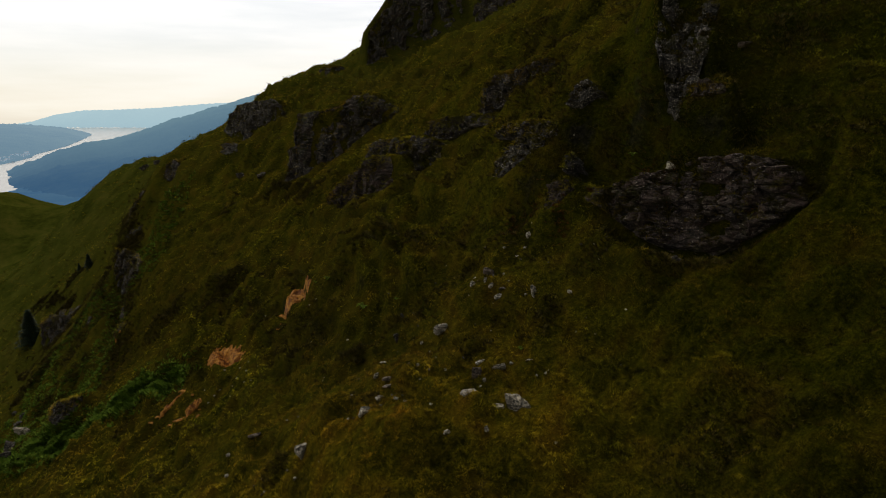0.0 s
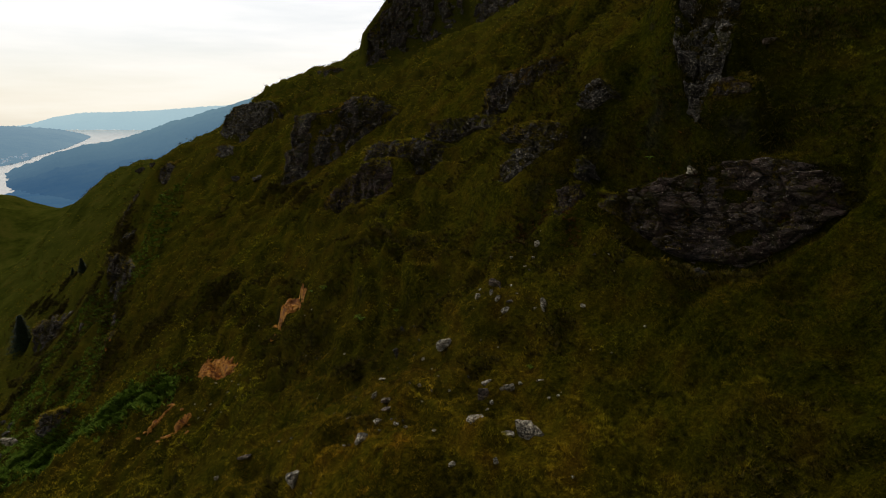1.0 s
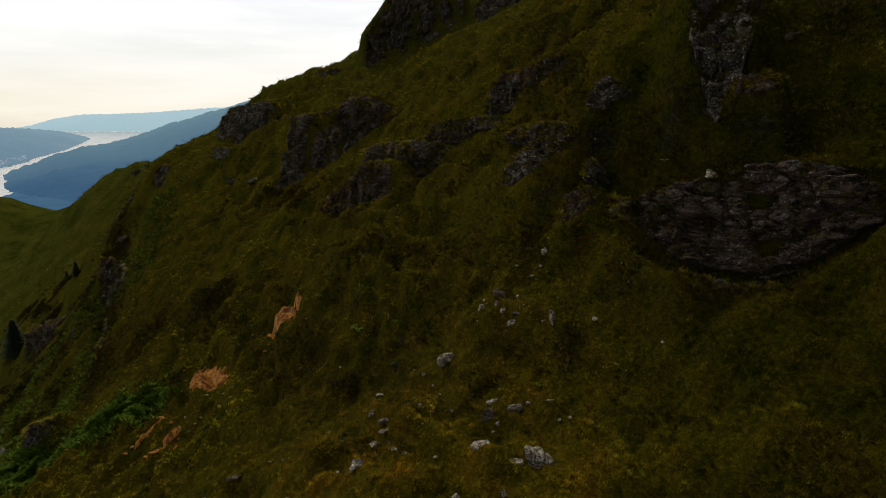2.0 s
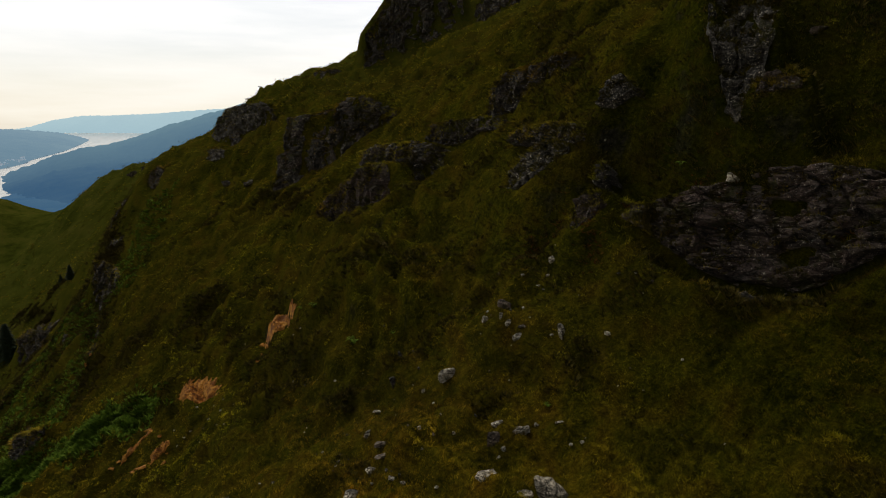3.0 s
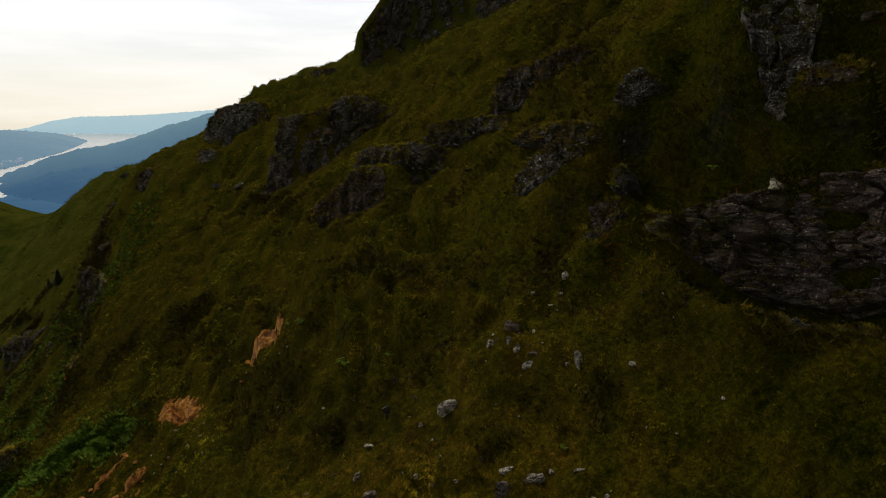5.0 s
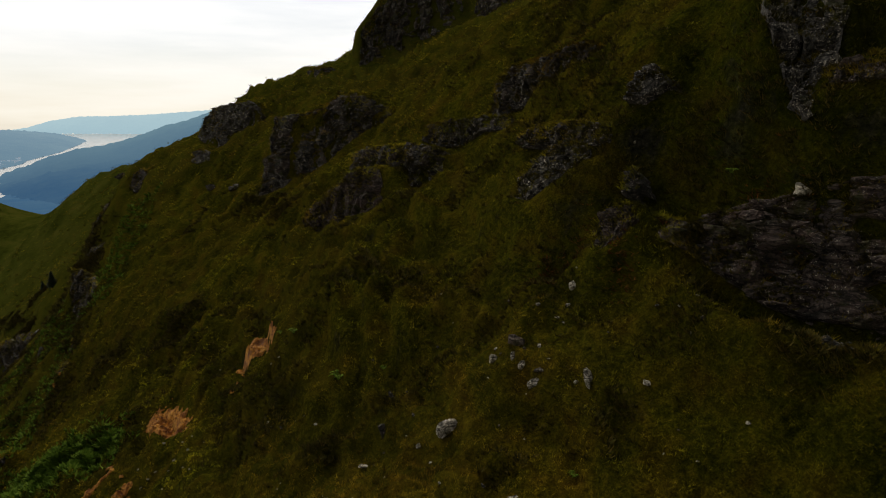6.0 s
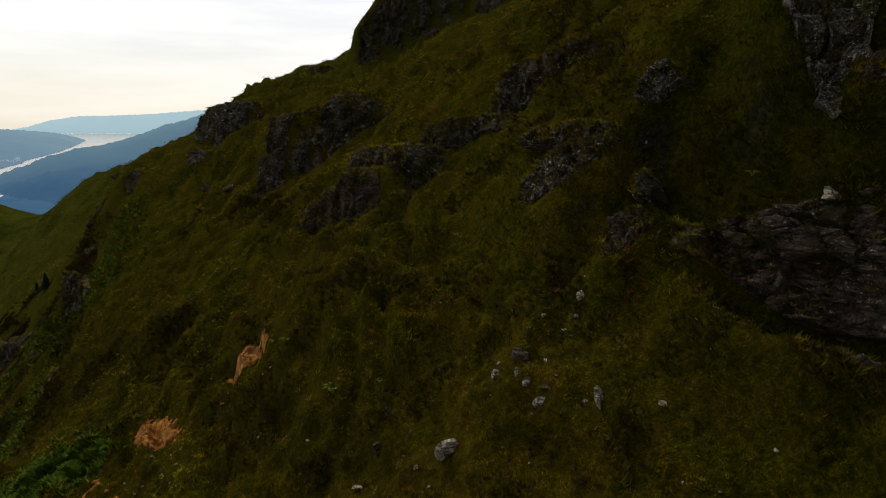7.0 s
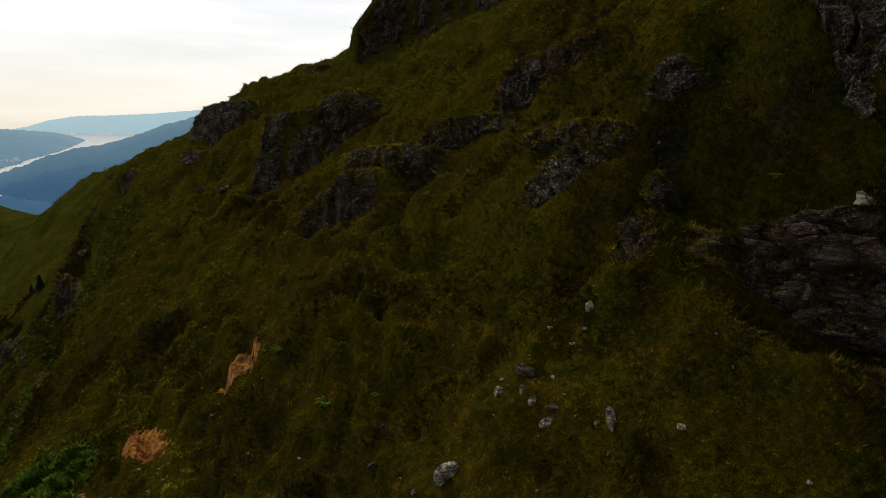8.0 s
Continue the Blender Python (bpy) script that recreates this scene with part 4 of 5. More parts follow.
BOULDERS["soil"] = [
    (-34.9, 72.6, 1.69, 0.84), (-31.6, 69, 1.12, 0.8), (-29.6, 65.1, 1.07, 0.69), (-32.2, 65.3, 2.33, 0.54), (-36.5, 69, 1.16, 0.66), (-34.1, 67, 1.29, 0.64),
    (-31.9, 67.8, 0.95, 0.71), (-35.5, 69.6, 1.32, 0.74), (-35, 70.5, 0.99, 0.66), (-37, 68.1, 1.16, 0.66), (-20.9, 70.8, 0.75, 0.67), (-21.3, 73.6, 0.62, 0.78),
    (-32.2, 69.9, 0.81, 0.65), (-30.8, 68.3, 0.72, 0.56), (-60.1, 102.4, 1.08, 1.92), (-60.1, 103.8, 0.84, 1.45),
]
BOULDERS["scree"] = [
    (-28.1, 68.7, 0.7, 0.47), (-25, 66.3, 0.67, 0.44), (-23.9, 66.9, 0.59, 0.44), (-25.9, 70.3, 0.62, 0.39), (-21.9, 62.6, 0.56, 0.42), (-28.7, 68.4, 0.63, 0.47),
    (-29.7, 68.8, 0.71, 0.48), (-23.6, 64.9, 0.51, 0.36), (-24.6, 62.9, 0.5, 0.36), (-28.3, 71.3, 0.64, 0.48), (-24.2, 68.6, 0.45, 0.38), (-25.3, 65.7, 0.44, 0.37),
    (-30.9, 70.7, 0.49, 0.4), (-22.9, 68.1, 0.45, 0.37), (-24.3, 77.1, 0.57, 0.41), (-16.1, 68.3, 0.49, 0.42), (-15.1, 67.3, 0.34, 0.34),
]

STONE = {"pale": (PALE, "lichen-spotted pale boulder lying in the grass"), "grey": (ROCK, "grey stone half sunk in the grass"),
         "brown": (BROWN, "brownish weathered stone in the grass"), "white": (WHITE, "cream-white stone lying in the grass"),
         "scree": (PALE, "small pale stone below the earth scar"), "soil": (SOIL, "clod of orange earth fallen on the grass")}
seed = 200
for kind, rows in BOULDERS.items():
    mat, label = STONE[kind]
    for x, y, wide, high in rows:
        seed += 1
        small = {"soil": 0.5, "scree": 0.5}.get(kind, 1.0)
        wide, high = max(wide * small, 0.22), max(high * small, 0.18)
        n = int(np.clip(wide / (0.0013 * math.hypot(x, y)), 8, 34))
        pts, shove, faces = rock_points(n, (wide * 0.95, wide * 0.6, high * 0.85), seed, cell=0.4 * wide, crack=0.05, step=0.22 * wide, cuts=10)
        pts = (pts + shove) @ np.array(Euler((radians(-18), radians(seed * 29 % 31 - 15), radians(seed * 47 % 60 - 10))).to_matrix()).T
        ob = mesh_object("boulder", pts, faces, mat, False)
        ob.location = (x, y, float(ground(np.array([x]), np.array([y]))[0]) + 0.05 * high)
        tagged(ob, label, "boulder", "stones on the slope")

# the large lichened slab on the knoll, tilted down the slope
pts, shove, faces = rock_points(36, (3.0, 1.5, 1.0), 417, cell=1.1, crack=0.05, step=0.28, cuts=16)
slab = mesh_object("boulder", (pts + shove) @ np.array(Euler((radians(-15), radians(33), radians(-12))).to_matrix()).T, faces, PALE, False)
slab.location = (5.3, 36.0, float(ground(np.array([5.3]), np.array([36.0]))[0]) + 0.25)
tagged(slab, "large lichen-spotted slab tilted in the grass", "boulder", "stones on the slope")

# small stones strewn over the near slope
rng = np.random.RandomState(23)
shapes = []
for k in range(6):
    pts, shove, faces = rock_points(6, (0.3, 0.22, 0.18), 300 + k, cell=0.15, crack=0.01, step=0.04, cuts=12)
    shapes.append(mesh_object("stone", pts + shove, faces, (PALE, ROCK, BROWN, PALE, ROCK, WHITE)[k], False).data)
    bpy.data.objects.remove(bpy.data.objects["stone"])
for k in range(120):
    x, y = rng.uniform(-16, 14), rng.uniform(36, 62)
    ob = new("stone", shapes[int(rng.randint(0, 6))])
    size = rng.uniform(0.3, 1.0)
    ob.matrix_world = pose(x, y, float(ground(np.array([x]), np.array([y]))[0]) + 0.07, *rng.uniform(-30, 30, 2), rng.uniform(0, 360)) @ Matrix.Scale(size, 4)
    tagged(ob, "small lichened stone lying in the turf", "stone", "small stones in the turf")


# ---- bare earth where the turf has slipped ----
# middle x, y, then the half axes in plan: towards its broad upper end, and across
SCARS = [(-20.0, 74.8, 1.5, 0.1, 1.7, -1.45), (-30.0, 75.3, 2.3, -0.25, 1.7, -2.5), (-35.0, 70.5, 1.05, 1.45, 0.5, -0.3), (-31.7, 67.8, 0.5, 1.2, 0.5, -0.3)]


def scar_shape(x, y, row):
    """0 in the middle of a scar, 1 at its ragged edge."""
    cx, cy, ax, ay, bx, by = row
    size = ax * by - ay * bx
    u, v = ((x - cx) * by - (y - cy) * bx) / size, ((y - cy) * ax - (x - cx) * ay) / size
    ragged = 0.2 if abs(size) > 2 else 0.5
    return np.sqrt(u ** 2 + (v / (1 + 0.4 * np.clip(u, -1, 1))) ** 2) + ragged * fbm(x / 0.8, y / 0.8, octaves=3, seed=31)


for row in SCARS:
    sx, sy = np.meshgrid(np.linspace(row[0] - 4, row[0] + 4, 110), np.linspace(row[1] - 4, row[1] + 4, 110))
    inside = scar_shape(sx, sy, row)
    d1, d2, val = worley(sx / 0.3, sy / 0.3, sx * 0, 77)
    sz = ground(sx, sy) + 0.2 + 0.26 * (val - 0.5) + 0.07 * fbm(sx / 0.5, sy / 0.5, octaves=3, seed=5)
    sz = np.where(inside > 0.8, sz - (inside - 0.8) * 1.2, sz)
    quads = grid_faces(110, 110)
    quads = quads[np.all(inside.ravel()[quads] < 1.15, axis=1)]
    used, quads = np.unique(quads, return_inverse=True)
    pts = np.stack([sx, sy, sz], -1).reshape(-1, 3)[used]
    tagged(mesh_object("bare_earth", pts, quads.reshape(-1, 4), SOIL, False), "orange scar of bare earth in the steep turf", "earth scar", "earth scars on the slope")

# ---- plants ----


def leaf_material(name, stops, patch=None):
    """Blades whose colour changes from tuft to tuft and over patches of the slope."""
    m, n, l, p = material(name)
    co = n.new("ShaderNodeTexCoord").outputs["Object"]
    one = n.new("ShaderNodeNewGeometry").outputs["Random Per Island"]
    col = ramp_node(n, l, one, stops)
    if patch:
        mid, wide = noise_node(n, l, co, 0.33, 5, 0.6), noise_node(n, l, co, 0.07, 4, 0.6)
        col = mix_node(n, l, ramp_node(n, l, mid, [(0.36, grey(0.75)), (0.52, grey(0))]), col, patch[0])
        col = mix_node(n, l, ramp_node(n, l, mid, [(0.52, grey(0)), (0.7, grey(0.7))]), col, patch[1])
        col = mix_node(n, l, ramp_node(n, l, wide, [(0.44, grey(0)), (0.62, grey(0.65))]), col, patch[2])
        col = mix_node(n, l, span(n, l, co, "Y", 56, 36, 1.0), col, (1.25, 1.08, 1.0), "MULTIPLY")
        # darker and a little greener to the right, as in the turf
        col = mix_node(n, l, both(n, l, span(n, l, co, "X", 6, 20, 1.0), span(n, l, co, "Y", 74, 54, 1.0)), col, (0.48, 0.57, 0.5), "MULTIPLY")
        col = mix_node(n, l, both(n, l, span(n, l, co, "X", 2, 12, 1.0), span(n, l, co, "Y", 50, 42, 1.0)), col, (0.85, 0.89, 0.86), "MULTIPLY")     # slightly darker towards the right of the hollow
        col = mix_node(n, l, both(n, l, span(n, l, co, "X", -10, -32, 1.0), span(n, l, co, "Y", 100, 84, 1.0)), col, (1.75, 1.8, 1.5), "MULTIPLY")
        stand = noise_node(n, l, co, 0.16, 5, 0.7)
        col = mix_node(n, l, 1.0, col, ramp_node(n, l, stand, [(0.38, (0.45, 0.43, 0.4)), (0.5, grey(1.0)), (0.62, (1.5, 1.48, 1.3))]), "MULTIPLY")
        # tone of each tuft, its contrast widened to paint shade into the gaps
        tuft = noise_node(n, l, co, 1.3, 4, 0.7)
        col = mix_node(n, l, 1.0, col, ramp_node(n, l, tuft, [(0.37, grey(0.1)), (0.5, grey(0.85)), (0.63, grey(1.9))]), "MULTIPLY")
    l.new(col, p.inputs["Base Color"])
    p.inputs["Roughness"].default_value = 0.75
    p.inputs["Specular IOR Level"].default_value = 0.05
    return m


GRASS = leaf_material("grass_blades", [(0.0, (0.105, 0.102, 0.004)), (0.5, (0.168, 0.150, 0.007)), (0.9, (0.235, 0.19, 0.013)), (1.0, (0.34, 0.26, 0.045))],
                      ((0.062, 0.076, 0.003), (0.225, 0.150, 0.013), (0.170, 0.092, 0.012)))
HEATH = leaf_material("heather", [(0.0, (0.016, 0.015, 0.002)), (0.6, (0.050, 0.042, 0.006)), (1.0, (0.105, 0.07, 0.015))])
FERN = leaf_material("bracken_fronds", [(0.0, (0.035, 0.068, 0.005)), (0.6, (0.082, 0.14, 0.010)), (1.0, (0.14, 0.185, 0.02))])
RUST = leaf_material("rusty_fronds", [(0.0, (0.05, 0.02, 0.004)), (0.6, (0.12, 0.05, 0.01)), (1.0, (0.2, 0.085, 0.02))])
NEEDLES = leaf_material("spruce_needles", [(0.0, (0.006, 0.011, 0.005)), (1.0, (0.022, 0.034, 0.014))])
BARK = rock_material("bark", (0.03, 0.022, 0.016), (0.08, 0.06, 0.045), 0.0, (0.06, 0.045, 0.03))


def fan_spots(rng, count, near, far, left=-46, right=44):
    """Places on the slope ahead, thinning out with the distance."""
    r = near * (far / near) ** rng.uniform(0, 1, count)
    a = np.radians(rng.uniform(left, right, count))
    return r * np.sin(a), r * np.cos(a), r


def steepness(x, y):
    e = 0.6
    gx_, gy_ = (hill(x + e, y) - hill(x - e, y)) / (2 * e), (hill(x, y + e) - hill(x, y - e)) / (2 * e)
    return gx_, gy_, np.hypot(gx_, gy_)


def tufts(name, rng, x, y, long, blades, mat, lean=0.6, width=0.045, droop=0.3, z=None):
    """Tufts of blades, all in one mesh."""
    n = len(x)
    gx_, gy_, _ = steepness(x, y)
    z = ground(x, y) - 0.03 if z is None else z
    base = np.repeat(np.stack([x, y, z], -1), blades, 0)
    size = np.repeat(long, blades) * rng.uniform(0.55, 1.25, n * blades)
    turn = rng.uniform(0, 2 * math.pi, n * blades)
    tilt = lean * rng.uniform(0.2, 1.3, n * blades)
    way = np.stack([np.cos(turn) * tilt - droop * np.repeat(gx_, blades), np.sin(turn) * tilt - droop * np.repeat(gy_, blades), np.ones(n * blades)], -1)
    way /= np.linalg.norm(way, axis=1, keepdims=True)
    side = np.stack([-np.sin(turn + 0.7), np.cos(turn + 0.7), np.zeros(n * blades)], -1) * (size * width)[:, None]
    root = base + np.stack([np.cos(turn), np.sin(turn), 0 * turn], -1) * (size * 0.3)[:, None]
    bend = root + way * (size * 0.62)[:, None]
    tip = bend + (way * 0.5 - np.array([0, 0, 0.22]) + 0.35 * np.stack([np.cos(turn), np.sin(turn), 0 * turn], -1)) * (size * 0.6)[:, None]
    verts = np.stack([root - side, root + side, 0.5 * bend + 0.5 * tip], 1).reshape(-1, 3)
    return mesh_object(name, verts, np.arange(n * blades * 3).reshape(-1, 3), mat)


rng = np.random.RandomState(11)
x, y, r = fan_spots(rng, 250000, 25.0, 330.0)
_, _, steep = steepness(x, y)
clump = fbm(x / 0.8, y / 0.8, octaves=2, seed=91) + 0.6 * fbm(x / 3.2, y / 3.2, octaves=2, seed=95)
keep = (clump > -0.35) & (steep < 1.45) & (hill(x, y) > LOCH + 6)
for row in SCARS:
    keep &= scar_shape(x, y, row) > 1.0
x, y, r = x[keep], y[keep], r[keep]
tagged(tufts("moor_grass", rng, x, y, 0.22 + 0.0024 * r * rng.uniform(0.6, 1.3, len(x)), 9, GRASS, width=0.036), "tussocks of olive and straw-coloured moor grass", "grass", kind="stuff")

x, y, r = fan_spots(rng, 70000, 25.0, 260.0)
_, _, steep = steepness(x, y)
patch = fbm(x / 7, y / 7, octaves=3, seed=61) + 0.35 * fbm(x / 1.7, y / 1.7, octaves=2, seed=66) + 0.55 * (steep - 0.85) + 0.5 * smooth(8, 26, x) + 2.0 * np.exp(-((x + 75 + 0.42 * (y - 130)) / 6) ** 2) * smooth(85, 100, y) + 0.45 * smooth(-76, -84, x + 0.42 * (y - 130)) * (1 - smooth(170, 210, y))
keep = patch > 0.55
for row in SCARS:
    keep &= scar_shape(x, y, row) > 1.2
x, y, r = x[keep], y[keep], r[keep]
tagged(tufts("heather", rng, x, y, 0.2 + 0.0026 * r * rng.uniform(0.6, 1.3, len(x)), 12, HEATH, lean=0.9, width=0.1, droop=0.1), "dark brown-green heather and rushes between the grass", "heather", kind="stuff")

# dark scrub of heather and bilberry, in patches: x, y, radius
SCRUB = [
    # the two at x -13.3 are added to darken a shaded hollow beside a boulder
    (16.4, 43.6, 1.5), (17.6, 42.2, 1.7), (18.9, 41.2, 1.7), (20.2, 40.6, 1.2), (-13.3, 41.5, 1.3), (-108.8, 157.3, 4), (-119.6, 178.2, 4),
    (-36.3, 91.8, 5), (-34.4, 90.7, 3.5), (-17.6, 66.9, 3.2), (-14.1, 62.8, 2.2), (-7.9, 68.4, 2.6), (-1, 55.4, 2), (-11, 66.2, 2.2), (-13.3, 40.7, 1.6),
    (2.8, 45.6, 1.6), (7.8, 45.2, 1.8), (-4.4, 55.5, 1.4), (-21.8, 72.1, 2), (17.1, 41.9, 1.8), (18.8, 48.3, 2.4), (16.9, 53.3, 2.2), (24.7, 46.9, 2.2),
    (-47.6, 96.3, 4), (6.8, 80.6, 2.6), (9.3, 71.3, 2.4), (12.3, 68, 2.4), (7.9, 57.8, 1.8), (12.3, 47.7, 1.8), (14.6, 49.7, 1.6), (16.5, 55.5, 2.2),
]
SCRUB += [
    (17.9, 51.3, 2), (-4.7, 76.5, 2.2), (-3.4, 82.4, 2.4), (-10.9, 79.1, 2), (-21, 98.6, 3), (-31.5, 84.6, 3), (-26.6, 80.9, 2.6), (-24.4, 77, 2.2),
    (-20.1, 77.9, 1.6),
]
# and under the turf brows
BROW_SCRUB = [
    (7.2, 69.6, 1.5), (9.4, 65.7, 1.6), (10.8, 60.3, 1.5), (5.4, 72.3, 1.5), (8.5, 69.4, 1.2), (6.1, 83.1, 1.8), (8.3, 78.4, 1.8), (11.7, 57.9, 1.2),
    (2.6, 82, 1.5), (-0.3, 86.7, 1.5), (-5.8, 86.7, 1.4), (-1.9, 81.7, 1.4), (11.1, 57.6, 1), (12.4, 57.1, 1), (15.9, 54.8, 1.3), (17, 52.1, 1.2),
    (15.4, 55.9, 1.2), (-7.6, 68, 2.2), (-11.8, 85.7, 1.6), (-4.7, 64.4, 1.6), (-0.6, 59.9, 1), (-34.9, 89.1, 3), (-15.2, 60.3, 2.2), (-17.2, 62.3, 2),
    (8.7, 45.6, 1.2), (5, 47.2, 1.2), (-12, 54.8, 0.9),
]
xs, ys = [], []
for cx, cy, r in SCRUB + BROW_SCRUB + [(a, b, c) for a, b, c in zip(rng.uniform(-45, 30, 46), rng.uniform(38, 130, 46), rng.uniform(0.7, 2.6, 46))]:
    r *= 0.8
    k = int(42 * r * r)
    spread, turn = r * np.sqrt(rng.uniform(0, 1, k)) * rng.uniform(0.7, 1.25, k), rng.uniform(0, 2 * math.pi, k)
    xs.append(cx + 1.3 * spread * np.cos(turn) - 0.3 * spread * np.sin(turn))
    ys.append(cy + spread * np.sin(turn))
# bushes that hang in the gully and over the wet ground beside it
line = np.array([(-101, 192), (-90, 169), (-81, 149), (-75, 134), (-66, 115), (-60, 103), (-56, 95)])
s = rng.uniform(0, 6, 7000)
hang = fbm(s * 2.1, s * 0 + rng.normal(0, 0.5, len(s)), octaves=2, seed=7) > -0.45
k = np.arange(7)
xs.append((np.interp(s, k, line[:, 0]) + rng.normal(0, 2.0, len(s)))[hang])
ys.append((np.interp(s, k, line[:, 1]) + rng.normal(0, 1.6, len(s)))[hang])
for cx, cy, r in ((-125, 189, 5), (-112, 168, 6), (-101, 144, 6), (-86, 135, 6), (-140, 196, 5), (-93, 150, 5), (-118, 160, 4), (-84, 120, 5), (-103, 137, 4)):
    spread, turn = r * np.sqrt(rng.uniform(0, 1, 500)), rng.uniform(0, 2 * math.pi, 500)
    bush = fbm(spread * np.cos(turn) / 2, spread * np.sin(turn) / 2, octaves=2, seed=int(r * cy)) > -0.1
    xs.append((cx + 1.4 * spread * np.cos(turn))[bush])
    ys.append((cy + spread * np.sin(turn))[bush])
x, y = np.concatenate(xs), np.concatenate(ys)
keep = np.full(len(x), True)
for row in SCARS:
    keep &= scar_shape(x, y, row) > 1.25
x, y = x[keep], y[keep]
tagged(tufts("scrub", rng, x, y, rng.uniform(0.3, 0.62, len(x)) * (1 + 0.012 * np.clip(np.hypot(x, y) - 90, 0, 100)), 13, HEATH, lean=0.8, width=0.075, droop=0.1), "dark low scrub of heather and bilberry on the slope", "scrub", kind="stuff")

ledge = np.concatenate(LEDGES)
tagged(tufts("ledge_turf", rng, ledge[:, 0], ledge[:, 1], 0.3 + 0.0026 * np.hypot(ledge[:, 0], ledge[:, 1]) * rng.uniform(0.6, 1.3, len(ledge)), 6, GRASS, lean=0.9, z=ledge[:, 2] - 0.04),
       "turf and moss on the ledges of the crags", "grass", kind="stuff")

# dead bracken and rusty grass about the overhang
xs, ys = [], []
for cx, cy, r in ((13.9, 53.4, 0.7), (17.4, 50.6, 0.6), (17.6, 47.8, 0.9), (10.7, 53.0, 1.0), (6.9, 56.8, 1.0), (9.0, 56.4, 0.8), (22.4, 42.4, 0.9)):
    k = int(70 * r * r)
    xs.append(cx + rng.normal(0, 0.6 * r, k))
    ys.append(cy + rng.normal(0, 0.6 * r, k))
x, y = np.concatenate(xs), np.concatenate(ys)
tagged(tufts("dead_bracken", rng, x, y, rng.uniform(0.3, 0.5, len(x)), 7, RUST, lean=1.1, width=0.14, droop=0.2), "rust-coloured dead bracken by the overhang", "bracken", kind="stuff")

brow = np.concatenate(BROWS)
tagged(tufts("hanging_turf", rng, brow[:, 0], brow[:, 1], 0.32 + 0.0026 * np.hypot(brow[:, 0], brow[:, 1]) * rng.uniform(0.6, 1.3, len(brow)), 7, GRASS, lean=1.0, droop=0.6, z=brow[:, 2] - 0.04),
       "turf hanging over the edges of the crags", "grass", kind="stuff")

hang = np.concatenate(HANGS)
tagged(tufts("hanging_heather", rng, hang[:, 0], hang[:, 1], 0.26 + 0.0026 * np.hypot(hang[:, 0], hang[:, 1]) * rng.uniform(0.6, 1.3, len(hang)), 7, HEATH, lean=1.2, width=0.14, droop=0.5, z=hang[:, 2]),
       "dark heather and bilberry rooted in the hollows of the crags", "heather", kind="stuff")

# bracken along the foot of the gully
s = rng.uniform(0, 1, 12000)
x, y = -38 - 46 * s + rng.normal(0, 1.7 + 1.5 * s, len(s)), 76 + 18 * s + rng.normal(0, 1.5, len(s))
x2, y2 = rng.uniform(-120, -60, 9000), rng.uniform(88, 150, 9000)
keep = fbm(x2 / 16, y2 / 16, octaves=2, seed=71) > 0.1
x, y = np.concatenate([x, x2[keep]]), np.concatenate([y, y2[keep]])
tagged(tufts("bracken", rng, x, y, np.full(len(x), 0.75), 7, FERN, lean=1.1, width=0.2, droop=0.1), "bright green bracken in a band below the gully", "bracken", kind="stuff")


def fern():
    """A single fern: fronds of paired leaflets."""
    plant = new("fern")
    for k in range(9):
        verts, faces = [], []
        for j in range(12):
            t = j / 12
            out, up, half = 0.62 * t, 0.5 * math.sin(t * 2.4) * (1 - 0.3 * t), 0.16 * (1 - t) + 0.02
            for side in (-1, 1):
                i = len(verts)
                verts += [(out, 0, up), (out + 0.06, 0, up + 0.01), (out + 0.1, side * half, up - 0.03), (out + 0.04, side * half, up - 0.035)]
                faces.append((i, i + 1, i + 2, i + 3))
        turn = np.array(Euler((0.2 * math.sin(k * 5), 0, k * 0.71)).to_matrix())
        mesh_object("frond", np.array(verts) @ turn.T, faces, FERN).parent = plant
    return tagged(plant, "fresh green fern growing in the turf", "fern", "ferns on the slope")


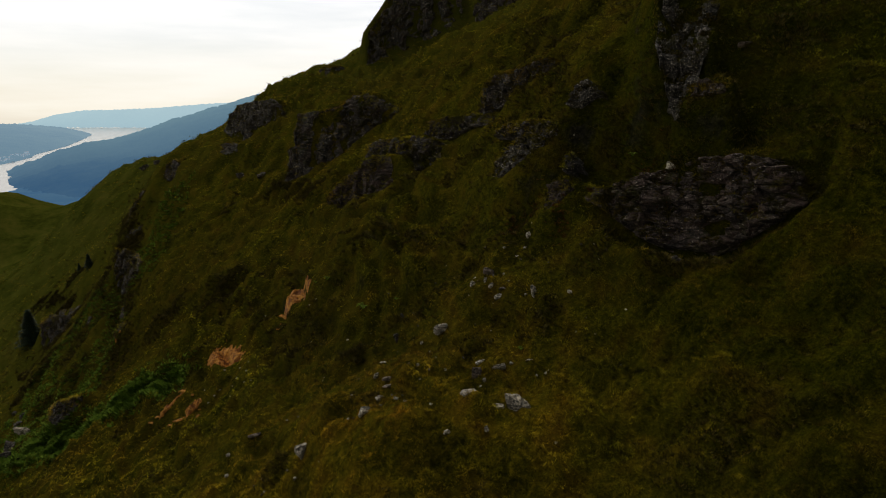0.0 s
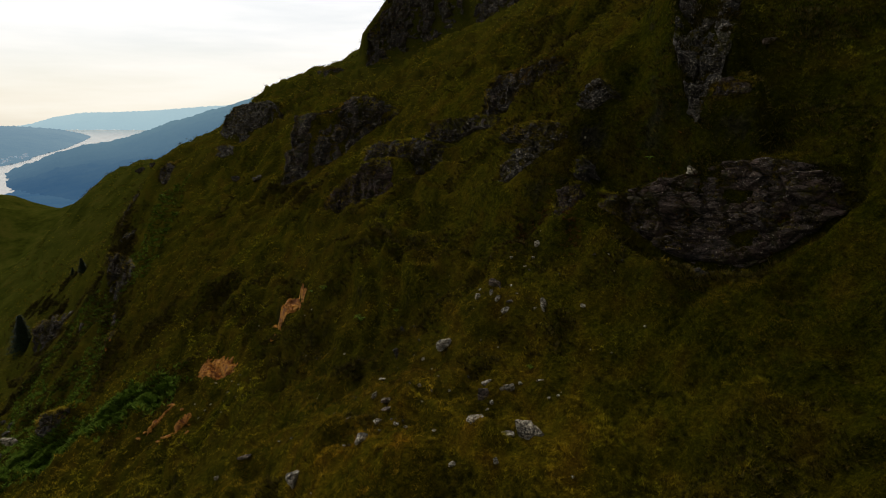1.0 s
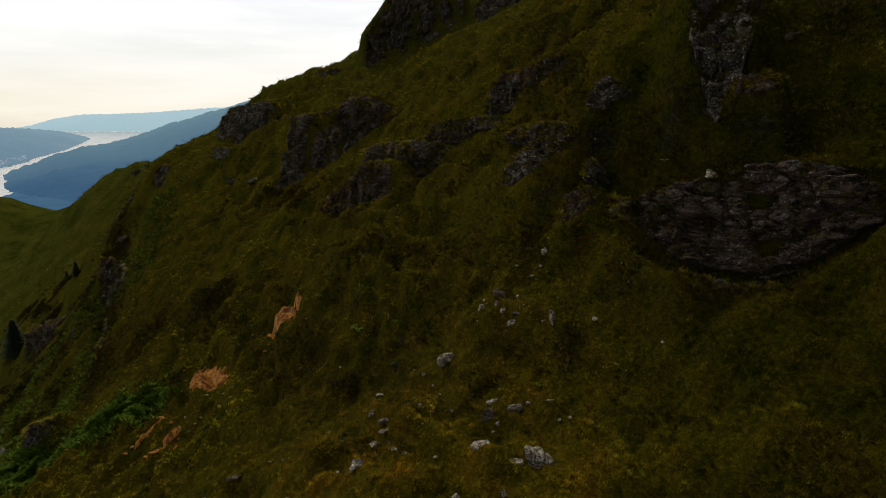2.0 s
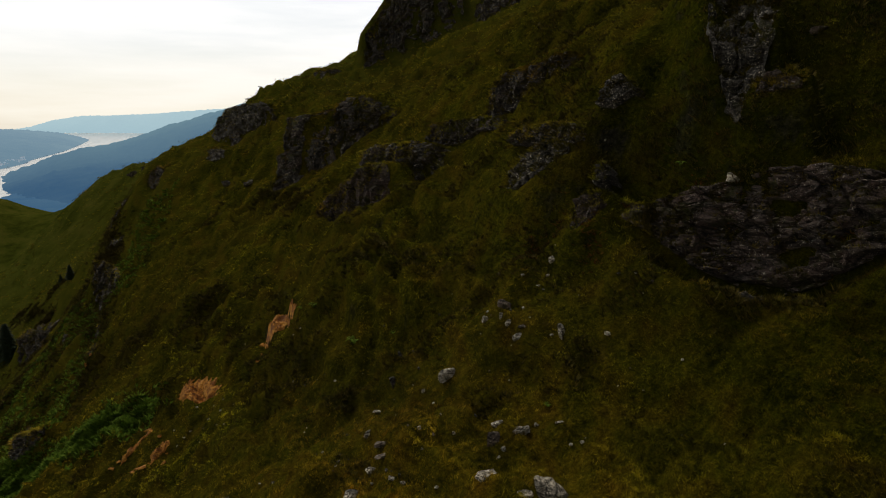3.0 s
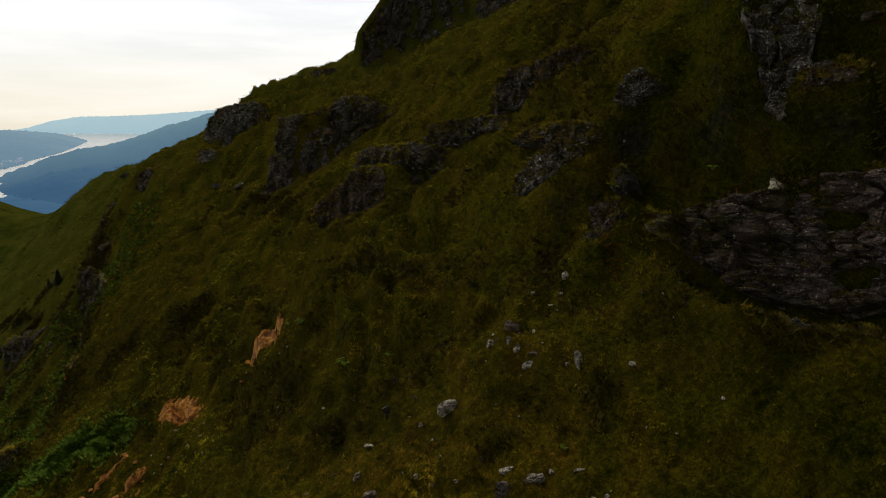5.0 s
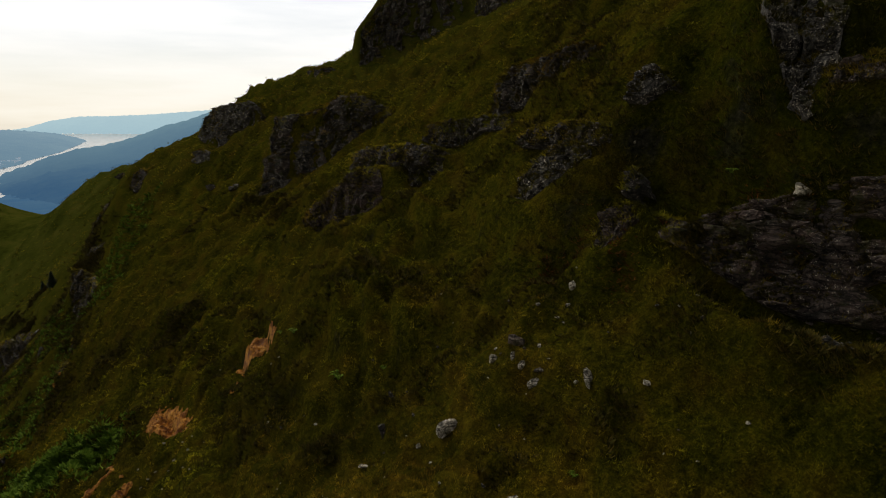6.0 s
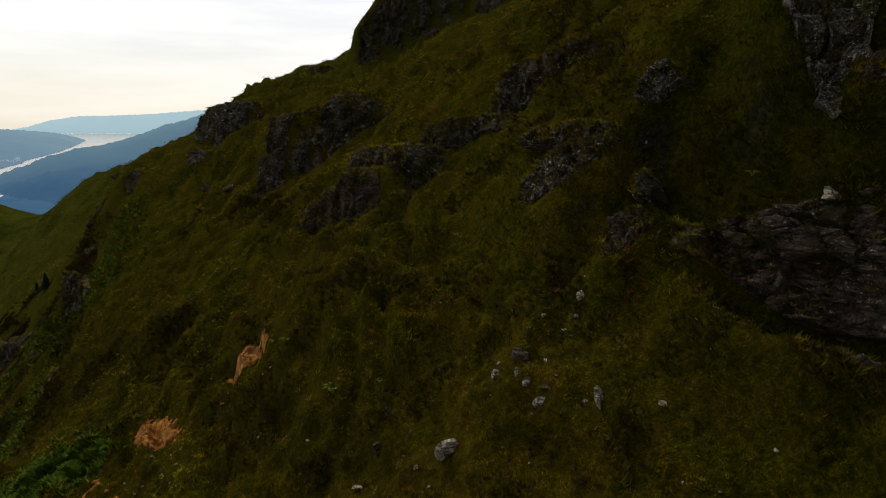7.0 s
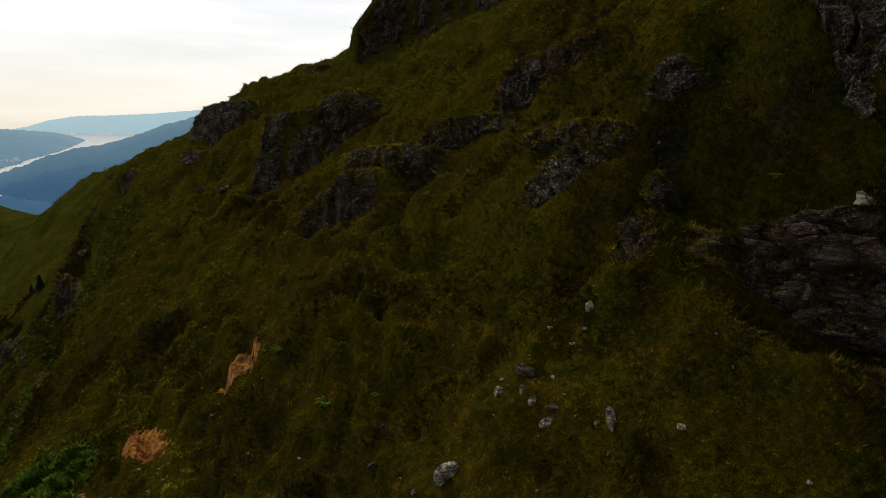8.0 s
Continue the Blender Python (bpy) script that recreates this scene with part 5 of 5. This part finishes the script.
FERNS = [(-8.4, 59.9, 1.3), (-13.5, 66.6, 0.8), (-15.6, 70.0, 0.55), (16.5, 52.0, 0.6), (6.2, 44.0, 0.5), (-4.8, 58.5, 0.5)]
first = None
for k, (x, y, size) in enumerate(FERNS):
    m = pose(x, y, float(ground(np.array([x]), np.array([y]))[0]), 0, 0, 40 * k) @ Matrix.Scale(size, 4)
    if first is None:
        first = fern()
        first.matrix_world = m
    else:
        copy_thing(first, m @ Matrix.Scale(1 / FERNS[0][2], 4))


def conifer(x, y, tall, seed, label):
    """A spruce: tapered trunk and whorls of drooping, needled branches."""
    rng = np.random.RandomState(seed)
    tree = new("conifer_tree")
    tree.location = (x, y, float(ground(np.array([x]), np.array([y]))[0]) - 0.1)
    bm = bmesh.new()
    bmesh.ops.create_cone(bm, cap_ends=True, segments=9, radius1=0.026 * tall, radius2=0.004 * tall, depth=tall, matrix=Matrix.Translation((0, 0, tall / 2)))
    part("trunk", bm, BARK, tree)
    count = 2600
    h = rng.uniform(0.05, 1, count) ** 0.9
    whorl = np.round(h * 17) / 17 + rng.normal(0, 0.008, count)
    reach = 0.42 * tall * (1.03 - whorl) * rng.uniform(0.25, 1.0, count) ** 0.6
    a = rng.uniform(0, 2 * math.pi, count)
    reach *= 0.8 + 0.3 * np.sin(a * 5 + whorl * 60)
    c = np.stack([reach * np.cos(a), reach * np.sin(a), whorl * tall - 0.32 * reach], -1)
    out = np.stack([np.cos(a), np.sin(a), -0.35 + 0 * a], -1)
    side = np.stack([-np.sin(a), np.cos(a), 0 * a], -1)
    s = 0.055 * tall * rng.uniform(0.5, 1.2, count)[:, None]
    up = np.array([0, 0, 1.0])
    verts = np.stack([c - side * s * 0.6, c + out * s * 1.4 + up * s * 0.1, c + side * s * 0.6, c - out * s * 0.4 - up * s * 0.5], 1).reshape(-1, 3)
    crown = mesh_object("crown", verts, np.arange(count * 4).reshape(-1, 4), NEEDLES, False)
    crown.parent = tree
    return tagged(tree, label, "tree")


conifer(-131.4, 177.9, 11.1, 57, "dark spruce standing alone on the lower slope")
conifer(-115.3, 186.8, 4.6, 157, "small dark spruce on the grassy slope")
conifer(-123.3, 194.2, 2.5, 139, "stunted dark spruce on the grassy slope")
